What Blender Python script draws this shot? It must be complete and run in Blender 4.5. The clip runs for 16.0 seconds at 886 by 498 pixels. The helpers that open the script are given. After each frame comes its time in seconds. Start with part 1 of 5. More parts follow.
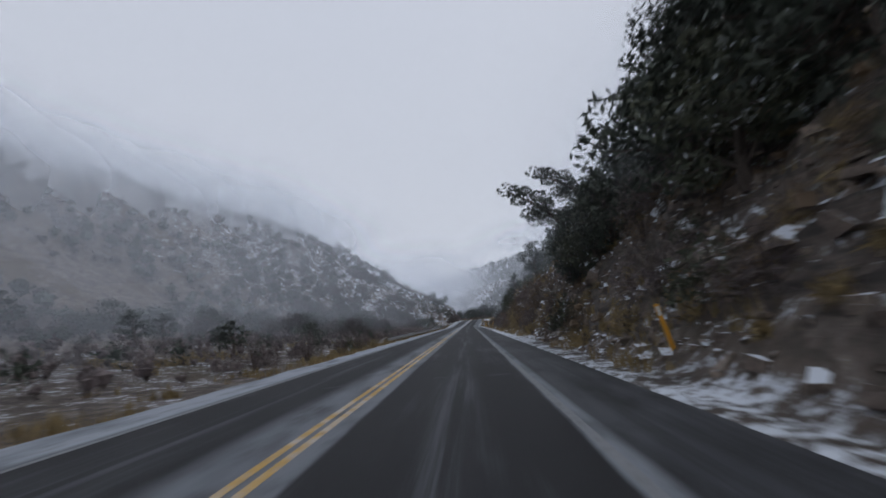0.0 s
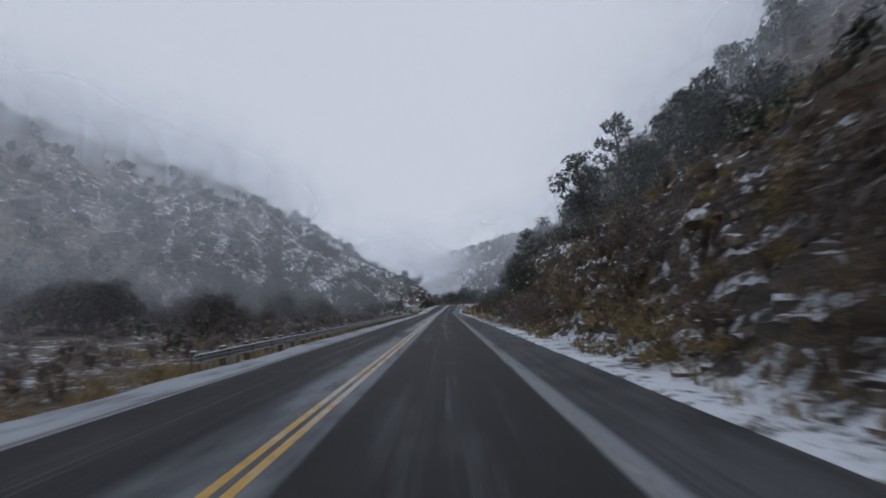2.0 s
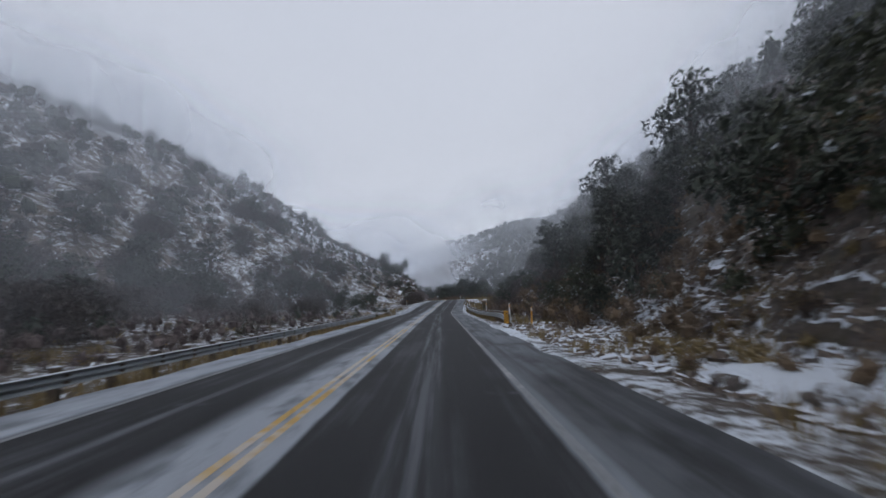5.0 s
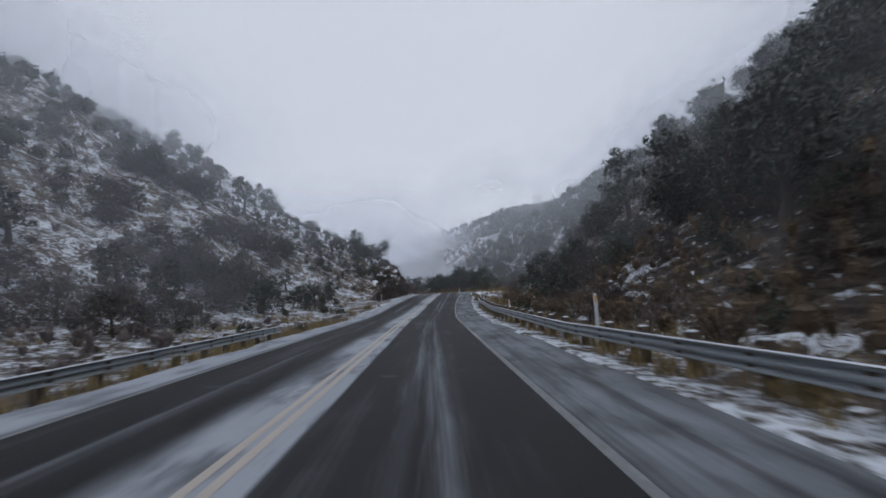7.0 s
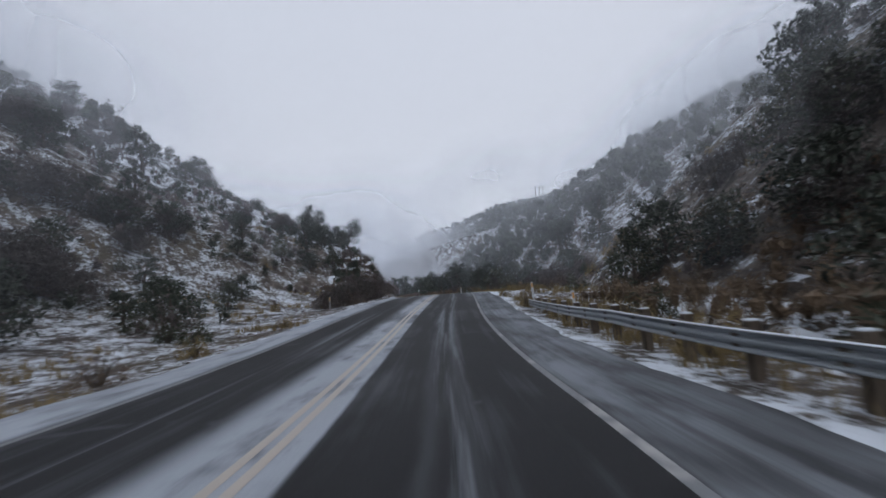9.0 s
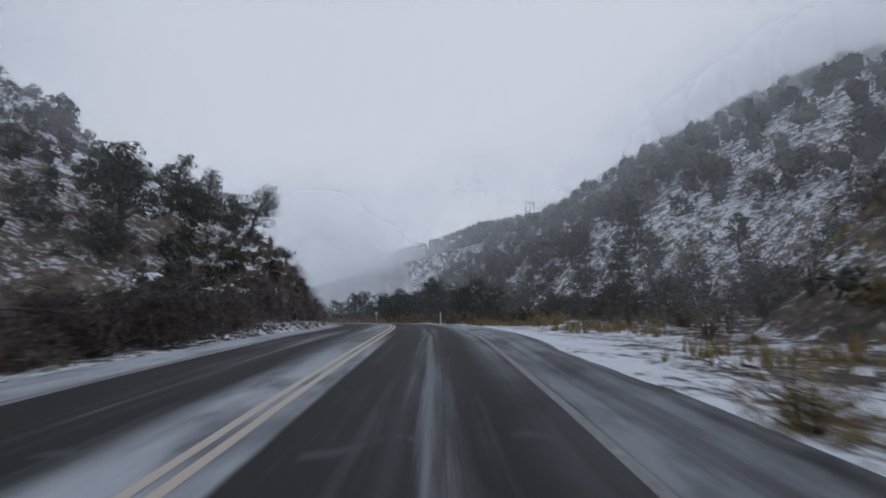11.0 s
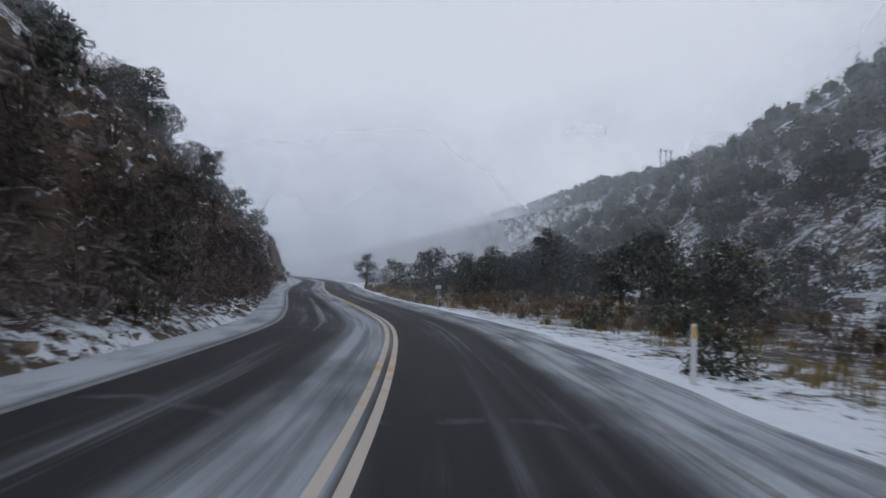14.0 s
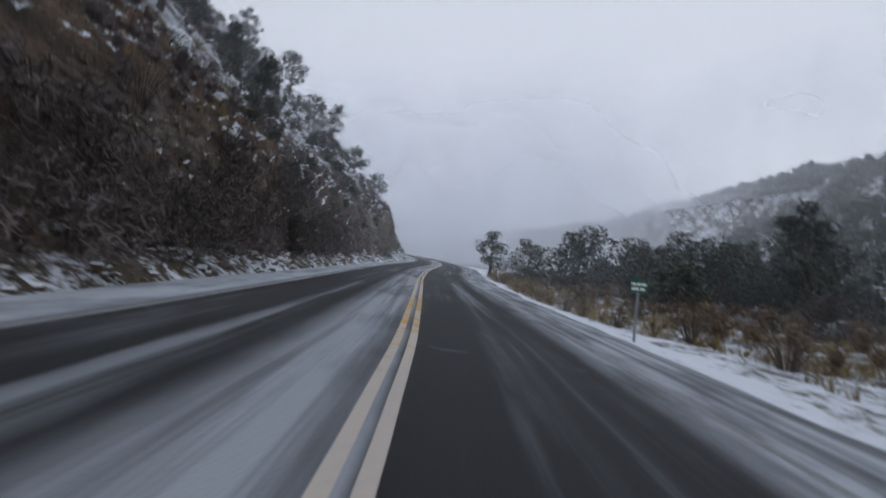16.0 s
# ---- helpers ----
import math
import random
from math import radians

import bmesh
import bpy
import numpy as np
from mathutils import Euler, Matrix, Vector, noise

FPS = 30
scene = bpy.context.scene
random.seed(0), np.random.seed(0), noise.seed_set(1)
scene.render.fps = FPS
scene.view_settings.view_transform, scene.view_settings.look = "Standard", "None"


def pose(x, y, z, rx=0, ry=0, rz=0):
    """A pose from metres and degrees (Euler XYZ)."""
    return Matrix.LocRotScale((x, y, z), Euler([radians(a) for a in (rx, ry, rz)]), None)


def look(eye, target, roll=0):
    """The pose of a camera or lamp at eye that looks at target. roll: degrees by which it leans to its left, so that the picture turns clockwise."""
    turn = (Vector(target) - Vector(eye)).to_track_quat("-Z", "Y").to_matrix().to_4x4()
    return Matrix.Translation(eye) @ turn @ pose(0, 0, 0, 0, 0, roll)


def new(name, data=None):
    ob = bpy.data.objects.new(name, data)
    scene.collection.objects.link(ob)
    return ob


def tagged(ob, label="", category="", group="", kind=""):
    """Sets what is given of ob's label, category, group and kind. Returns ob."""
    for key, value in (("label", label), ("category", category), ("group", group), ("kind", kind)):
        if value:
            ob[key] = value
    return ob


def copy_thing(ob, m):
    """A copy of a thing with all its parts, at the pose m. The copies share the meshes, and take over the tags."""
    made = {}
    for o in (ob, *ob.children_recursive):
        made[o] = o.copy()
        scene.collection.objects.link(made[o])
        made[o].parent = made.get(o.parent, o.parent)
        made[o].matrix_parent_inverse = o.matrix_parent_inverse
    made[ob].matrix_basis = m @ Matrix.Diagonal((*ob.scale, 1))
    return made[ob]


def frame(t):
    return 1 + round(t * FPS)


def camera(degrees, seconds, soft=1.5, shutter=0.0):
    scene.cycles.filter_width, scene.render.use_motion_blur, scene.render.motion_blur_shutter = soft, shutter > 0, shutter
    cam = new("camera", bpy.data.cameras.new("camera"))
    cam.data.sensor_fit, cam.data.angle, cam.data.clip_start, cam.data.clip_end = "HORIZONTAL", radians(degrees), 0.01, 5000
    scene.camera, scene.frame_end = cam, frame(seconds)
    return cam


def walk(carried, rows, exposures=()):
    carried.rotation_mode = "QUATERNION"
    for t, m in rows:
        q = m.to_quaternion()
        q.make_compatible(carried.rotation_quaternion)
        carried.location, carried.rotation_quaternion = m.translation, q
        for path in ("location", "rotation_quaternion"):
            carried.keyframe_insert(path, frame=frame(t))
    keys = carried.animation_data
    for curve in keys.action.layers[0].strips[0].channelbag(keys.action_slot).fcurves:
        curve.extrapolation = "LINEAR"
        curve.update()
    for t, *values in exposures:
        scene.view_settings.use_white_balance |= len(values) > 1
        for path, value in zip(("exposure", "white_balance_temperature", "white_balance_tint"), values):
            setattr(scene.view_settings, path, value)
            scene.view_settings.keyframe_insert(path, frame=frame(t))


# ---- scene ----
cam = camera(86.2, 16.0, 1.7, 0.3)
PATH = [
    (0, (2.269, 0.162, 1.387), (2.185, 2.136, 1.699), -4.4),
    (0.5, (2.333, 9.667, 1.386), (2.255, 11.645, 1.673), -4.2),
    (1, (2.32, 18.678, 1.461), (2.239, 20.659, 1.724), -2.1),
    (1.5, (2.198, 28.452, 1.509), (2.159, 30.436, 1.761), -2.0),
    (2, (2.004, 37.527, 1.495), (2.004, 39.512, 1.739), -2.8),
    (2.5, (1.849, 45.859, 1.441), (1.855, 47.846, 1.662), -3.0),
    (3, (1.885, 54.055, 1.435), (1.896, 56.042, 1.662), -2.7),
    (3.5, (2.09, 63.75, 1.504), (2.097, 65.738, 1.724), -2.5),
    (6, (2.223, 108.358, 1.566), (2.263, 110.345, 1.793), -2.9),
    (6.5, (2.151, 118.394, 1.562), (2.214, 120.381, 1.781), -3.6),
    (7, (2.005, 126.597, 1.509), (2.061, 128.586, 1.709), -3.1),
    (7.5, (1.895, 135.226, 1.44), (1.97, 137.215, 1.643), -3.9),
    (8, (1.782, 143.244, 1.386), (1.863, 145.232, 1.596), -4.6),
    (8.5, (1.686, 150.978, 1.382), (1.783, 152.969, 1.55), -3.5),
    (9, (1.862, 158.548, 1.441), (1.964, 160.533, 1.656), -4.0),
    (9.5, (2.277, 165.737, 1.543), (2.41, 167.715, 1.812), -3.6),
    (12, (4.536, 203.348, 3.234), (4.701, 205.317, 3.54), 1.7),
    (12.5, (4.673, 209.593, 3.405), (4.741, 211.578, 3.643), 3.7),
    (13, (4.683, 215.525, 3.547), (4.699, 217.51, 3.792), 1.7),
    (13.5, (4.463, 220.991, 3.672), (4.397, 222.981, 3.858), 2.6),
    (14, (4.302, 226.065, 3.858), (4.115, 228.05, 4.011), 3.32),
    (14.5, (3.785, 230.792, 3.854), (3.462, 232.764, 3.934), 3.3),
    (15, (3.189, 235.126, 3.867), (2.764, 237.076, 3.983), 0.1),
    (15.5, (2.284, 239.452, 3.809), (1.767, 241.381, 3.913), -1.44),
    (15.7, (1.764, 241.126, 3.723), (1.15, 243.029, 3.775), -1.39),
    (16, (0.985, 243.637, 3.596), (0.252, 245.497, 3.65), 8.84),
]
walk(cam, [(t, look(eye, target, roll)) for t, eye, target, roll in PATH], [(0, -0.52), (6, -0.46), (9.5, -0.4), (12, -0.54), (13, -0.47), (16, -0.34)])

# ---------------------------------------------------------------- light
world = bpy.data.worlds.new("overcast")
scene.world = world
world.use_nodes = True
wn, wl = world.node_tree.nodes, world.node_tree.links
wn.clear()
sky = wn.new("ShaderNodeTexSky")
sky.sky_type, sky.sun_disc = "NISHITA", False
sky.sun_elevation, sky.sun_rotation = radians(48), radians(25)
wcoord = wn.new("ShaderNodeTexCoord")
wsep = wn.new("ShaderNodeSeparateXYZ")
wramp = wn.new("ShaderNodeValToRGB")
wramp.color_ramp.elements[0].position, wramp.color_ramp.elements[0].color = 0.0, (0.728, 0.766, 0.862, 1)
wramp.color_ramp.elements[1].position, wramp.color_ramp.elements[1].color = 0.7, (0.70, 0.75, 0.87, 1)
cloud_bg = wn.new("ShaderNodeBackground")
cloud_bg.inputs[1].default_value = 1.24
sky_bg = wn.new("ShaderNodeBackground")
sky_bg.inputs[1].default_value = 0.05
wmix = wn.new("ShaderNodeMixShader")
wmix.inputs[0].default_value = 0.9
wout = wn.new("ShaderNodeOutputWorld")
wl.new(wcoord.outputs["Generated"], wsep.inputs[0])
wl.new(wsep.outputs[2], wramp.inputs[0])
wl.new(wramp.outputs[0], cloud_bg.inputs[0])
wl.new(sky.outputs[0], sky_bg.inputs[0])
wl.new(sky_bg.outputs[0], wmix.inputs[1])
wl.new(cloud_bg.outputs[0], wmix.inputs[2])
wl.new(wmix.outputs[0], wout.inputs[0])
sun = new("sun", bpy.data.lights.new("sun", "SUN"))
sun.data.energy, sun.data.angle, sun.data.color = 0.6, radians(40), (1.0, 0.97, 0.93)
sun.matrix_world = look((40, 80, 120), (0, 120, 0))
scene.cycles.transparent_max_bounces = 64

# ---------------------------------------------------------------- helpers
rng = np.random.default_rng(11)


def hashed(ix, iy, seed):
    h = np.sin(ix * 127.1 + iy * 311.7 + seed * 74.7) * 43758.5453
    return h - np.floor(h)


def value_noise(x, y, seed=0):
    ix, iy = np.floor(x), np.floor(y)
    fx, fy = x - ix, y - iy
    fx, fy = fx * fx * (3 - 2 * fx), fy * fy * (3 - 2 * fy)
    a, b = hashed(ix, iy, seed), hashed(ix + 1, iy, seed)
    c, d = hashed(ix, iy + 1, seed), hashed(ix + 1, iy + 1, seed)
    return (a + (b - a) * fx) * (1 - fy) + (c + (d - c) * fx) * fy - 0.5


def fractal(x, y, size, octaves=4, seed=0):
    total, amp = 0, 1.0
    for k in range(octaves):
        total = total + amp * value_noise(x / size * 2**k + 13.7 * k, y / size * 2**k - 7.3 * k, seed + k)
        amp *= 0.5
    return total


def mesh_of(name, verts, faces, material, smooth=False):
    """A mesh from an array of points and an array of faces of one size."""
    me = bpy.data.meshes.new(name)
    verts, faces = np.asarray(verts, float), np.asarray(faces, int)
    n = faces.shape[1]
    me.vertices.add(len(verts))
    me.vertices.foreach_set("co", verts.ravel())
    me.loops.add(faces.size)
    me.loops.foreach_set("vertex_index", faces.ravel())
    me.polygons.add(len(faces))
    me.polygons.foreach_set("loop_start", np.arange(0, faces.size, n))
    me.polygons.foreach_set("loop_total", np.full(len(faces), n))
    me.polygons.foreach_set("use_smooth", np.full(len(faces), smooth))
    me.update(calc_edges=True)
    me.validate()
    if material:
        me.materials.append(material)
    return me


def part(name, me, parent, label=""):
    ob = new(name, me)
    ob.parent = parent
    return tagged(ob, label)


def tube(points, radii, sides=6):
    """Verts and quads of a tapered tube through points."""
    points = np.asarray(points, float)
    ahead = np.gradient(points, axis=0)
    ahead /= np.linalg.norm(ahead, axis=1)[:, None] + 1e-9
    side = np.cross(ahead, [0.31, 0.92, 0.17])
    side /= np.linalg.norm(side, axis=1)[:, None] + 1e-9
    up = np.cross(side, ahead)
    angle = np.arange(sides) * 2 * np.pi / sides
    ring = np.cos(angle)[None, :, None] * side[:, None] + np.sin(angle)[None, :, None] * up[:, None]
    verts = (points[:, None] + ring * np.asarray(radii, float)[:, None, None]).reshape(-1, 3)
    faces = []
    for i in range(len(points) - 1):
        for j in range(sides):
            k = (j + 1) % sides
            faces.append((i * sides + j, i * sides + k, (i + 1) * sides + k, (i + 1) * sides + j))
    return verts, np.array(faces)


def joined(pieces):
    verts, faces, base = [], [], 0
    for v, f in pieces:
        verts.append(v)
        faces.append(np.asarray(f) + base)
        base += len(v)
    return np.concatenate(verts), np.concatenate(faces)


def box_piece(x0, x1, y0, y1, z0, z1, bevel=0.0):
    b = bevel
    if not b:
        v = [(x, y, z) for z in (z0, z1) for x, y in ((x0, y0), (x1, y0), (x1, y1), (x0, y1))]
    else:
        v = [(x, y, z) for z, i in ((z0, 0), (z1 - b, 0), (z1, b)) for x, y in ((x0 + i, y0 + i), (x1 - i, y0 + i), (x1 - i, y1 - i), (x0 + i, y1 - i))]
    layers = len(v) // 4
    f = [(3, 2, 1, 0)]
    for k in range(layers - 1):
        for j in range(4):
            m = (j + 1) % 4
            f.append((4 * k + j, 4 * k + m, 4 * k + 4 + m, 4 * k + 4 + j))
    f.append(tuple(4 * layers - 4 + j for j in range(4)))
    return np.array(v, float), np.array(f)


def leaves(centres, size, rand, stretch=1.0, droop=0.0):
    """One kite-shaped leaf tuft at each centre, turned at random."""
    n = len(centres)
    a = rand.normal(size=(n, 3))
    a[:, 2] = a[:, 2] * (1 - droop) + droop
    a /= np.linalg.norm(a, axis=1)[:, None]
    b = np.cross(a, rand.normal(size=(n, 3)))
    b /= np.linalg.norm(b, axis=1)[:, None]
    s = (size * rand.uniform(0.55, 1.35, n))[:, None]
    wide = 0.42 if stretch < 2 else 0.2
    verts = np.stack([centres - a * s * stretch, centres + b * s * wide, centres + a * s * stretch, centres - b * s * wide], 1)
    return verts.reshape(-1, 3), np.arange(4 * n).reshape(-1, 4)


# ---------------------------------------------------------------- materials
def material(name):
    m = bpy.data.materials.new(name)
    m.use_nodes = True
    return m, m.node_tree.nodes, m.node_tree.links, m.node_tree.nodes["Principled BSDF"]


def noise_node(n, l, vec, scale, detail=4.0, rough=0.6):
    t = n.new("ShaderNodeTexNoise")
    t.inputs["Scale"].default_value, t.inputs["Detail"].default_value, t.inputs["Roughness"].default_value = scale, detail, rough
    if vec:
        l.new(vec, t.inputs["Vector"])
    return t.outputs["Fac"]


def calc(n, l, op, a, b=None, clamp=False):
    t = n.new("ShaderNodeMath")
    t.operation, t.use_clamp = op, clamp
    for i, v in enumerate((a, b)):
        if v is None:
            continue
        if isinstance(v, (int, float)):
            t.inputs[i].default_value = v
        else:
            l.new(v, t.inputs[i])
    return t.outputs[0]


def ramp(n, l, fac, lo, hi, a=0.0, b=1.0):
    t = n.new("ShaderNodeMapRange")
    t.interpolation_type = "SMOOTHSTEP"
    for i, v in ((1, lo), (2, hi), (3, a), (4, b)):
        t.inputs[i].default_value = v
    l.new(fac, t.inputs[0])
    return t.outputs[0]


def blend(n, l, fac, a, b):
    t = n.new("ShaderNodeMix")
    t.data_type = "RGBA"
    for i, v in ((0, fac), (6, a), (7, b)):
        if isinstance(v, (int, float)):
            t.inputs[i].default_value = v
        elif isinstance(v, tuple):
            t.inputs[i].default_value = (*v, 1)
        else:
            l.new(v, t.inputs[i])
    return t.outputs[2]


def bump(n, l, bsdf, height, strength, distance):
    t = n.new("ShaderNodeBump")
    t.inputs["Strength"].default_value, t.inputs["Distance"].default_value = strength, distance
    l.new(height, t.inputs["Height"])
    l.new(t.outputs[0], bsdf.inputs["Normal"])


SNOW = (0.62, 0.67, 0.74)


def ground_material():
    m, n, l, b = material("stony_soil_with_snow")
    pos = n.new("ShaderNodeNewGeometry")
    p = pos.outputs["Position"]
    sep = n.new("ShaderNodeSeparateXYZ")
    l.new(pos.outputs["Normal"], sep.inputs[0])
    big, mid, fine = noise_node(n, l, p, 0.09, 3), noise_node(n, l, p, 0.55, 5, 0.65), noise_node(n, l, p, 3.2, 6, 0.7)
    soil = blend(n, l, ramp(n, l, mid, 0.35, 0.65), (0.042, 0.034, 0.029), (0.11, 0.086, 0.068))
    stone = blend(n, l, ramp(n, l, fine, 0.3, 0.7), (0.06, 0.05, 0.045), (0.19, 0.155, 0.13))
    base = blend(n, l, ramp(n, l, noise_node(n, l, p, 1.1, 5), 0.42, 0.6), soil, stone)
    base = blend(n, l, ramp(n, l, big, 0.5, 0.62), base, blend(n, l, fine, (0.035, 0.028, 0.018), (0.10, 0.076, 0.046)))
    att = n.new("ShaderNodeAttribute")
    att.attribute_name = "snowy"
    flat = ramp(n, l, sep.outputs[2], 0.4, 0.95, -0.05, 0.05)
    mask = calc(n, l, "ADD", calc(n, l, "MULTIPLY", mid, 0.46), calc(n, l, "MULTIPLY", fine, 0.54))
    mask = calc(n, l, "ADD", calc(n, l, "ADD", mask, flat), att.outputs["Fac"])
    snow = ramp(n, l, mask, 0.56, 0.655)
    l.new(blend(n, l, snow, base, SNOW), b.inputs["Base Color"])
    b.inputs["Roughness"].default_value = 0.9
    bump(n, l, b, calc(n, l, "ADD", fine, calc(n, l, "MULTIPLY", snow, 0.25)), 0.9, 0.12)
    return m


def rock_material():
    m, n, l, b = material("weathered_rock")
    geo = n.new("ShaderNodeNewGeometry")
    p = geo.outputs["Position"]
    sep = n.new("ShaderNodeSeparateXYZ")
    l.new(geo.outputs["Normal"], sep.inputs[0])
    fine, mid = noise_node(n, l, p, 9, 6, 0.7), noise_node(n, l, p, 1.6, 4)
    tint = blend(n, l, geo.outputs["Random Per Island"], (0.13, 0.10, 0.085), (0.30, 0.24, 0.19))
    col = blend(n, l, ramp(n, l, fine, 0.35, 0.7), tint, (0.075, 0.06, 0.052))
    grain = calc(n, l, "ADD", calc(n, l, "MULTIPLY", mid, 0.4), calc(n, l, "MULTIPLY", fine, 0.35))
    mask = calc(n, l, "ADD", grain, calc(n, l, "MULTIPLY", sep.outputs[2], 0.5))
    snow = ramp(n, l, mask, 0.725, 0.82)
    l.new(blend(n, l, snow, col, SNOW), b.inputs["Base Color"])
    b.inputs["Roughness"].default_value = 0.88
    bump(n, l, b, fine, 0.8, 0.06)
    return m


def strata_material(name, dark, light, bed):
    """Bedded rock: bands that follow the beds, stains, and snow lying on the ledges."""
    m, n, l, b = material(name)
    geo = n.new("ShaderNodeNewGeometry")
    p = geo.outputs["Position"]
    sep, beds = n.new("ShaderNodeSeparateXYZ"), n.new("ShaderNodeMapping")
    l.new(geo.outputs["Normal"], sep.inputs[0])
    beds.inputs["Rotation"].default_value = (bed, 0, 0)
    beds.inputs["Scale"].default_value = (0.5, 0.35, 3.4)
    l.new(p, beds.inputs["Vector"])
    band, fine, mid = noise_node(n, l, beds.outputs[0], 1.0, 6, 0.65), noise_node(n, l, p, 8, 6, 0.7), noise_node(n, l, p, 0.8, 4, 0.6)
    col = blend(n, l, ramp(n, l, band, 0.34, 0.66), dark, light)
    col = blend(n, l, ramp(n, l, fine, 0.4, 0.72, 0.0, 0.8), col, tuple(c * 0.55 for c in dark))
    col = blend(n, l, ramp(n, l, mid, 0.52, 0.66, 0.0, 0.7), col, (0.075, 0.06, 0.035))
    mask = calc(n, l, "ADD", calc(n, l, "MULTIPLY", mid, 0.45), calc(n, l, "MULTIPLY", fine, 0.25))
    att = n.new("ShaderNodeAttribute")
    att.attribute_name = "snowy"
    mask = calc(n, l, "ADD", calc(n, l, "ADD", mask, att.outputs["Fac"]), calc(n, l, "MULTIPLY", sep.outputs[2], 0.52))
    snow = ramp(n, l, mask, 0.715, 0.775)
    l.new(blend(n, l, snow, col, SNOW), b.inputs["Base Color"])
    b.inputs["Roughness"].default_value = 0.9
    bump(n, l, b, calc(n, l, "ADD", fine, band), 0.9, 0.08)
    return m


def leaf_material(name, dark, light, island=True, snow=0.0):
    m, n, l, b = material(name)
    geo, info = n.new("ShaderNodeNewGeometry"), n.new("ShaderNodeObjectInfo")
    tone = calc(n, l, "ADD", calc(n, l, "MULTIPLY", geo.outputs["Random Per Island"], 0.7), calc(n, l, "MULTIPLY", info.outputs["Random"], 0.3))
    col = blend(n, l, tone, dark, light)
    if snow:
        pick = ramp(n, l, noise_node(n, l, geo.outputs["Position"], 2.2, 3), 0.62 - snow, 0.70 - snow)
        some = calc(n, l, "MULTIPLY", pick, calc(n, l, "GREATER_THAN", geo.outputs["Random Per Island"], 0.62))
        col = blend(n, l, some, col, SNOW)
    l.new(col, b.inputs["Base Color"])
    b.inputs["Roughness"].default_value = 0.75
    return m


def bark_material():
    m, n, l, b = material("rough_bark")
    p = n.new("ShaderNodeNewGeometry").outputs["Position"]
    f = noise_node(n, l, p, 14, 5)
    l.new(blend(n, l, f, (0.03, 0.024, 0.02), (0.12, 0.095, 0.08)), b.inputs["Base Color"])
    b.inputs["Roughness"].default_value = 0.9
    bump(n, l, b, f, 0.8, 0.03)
    return m


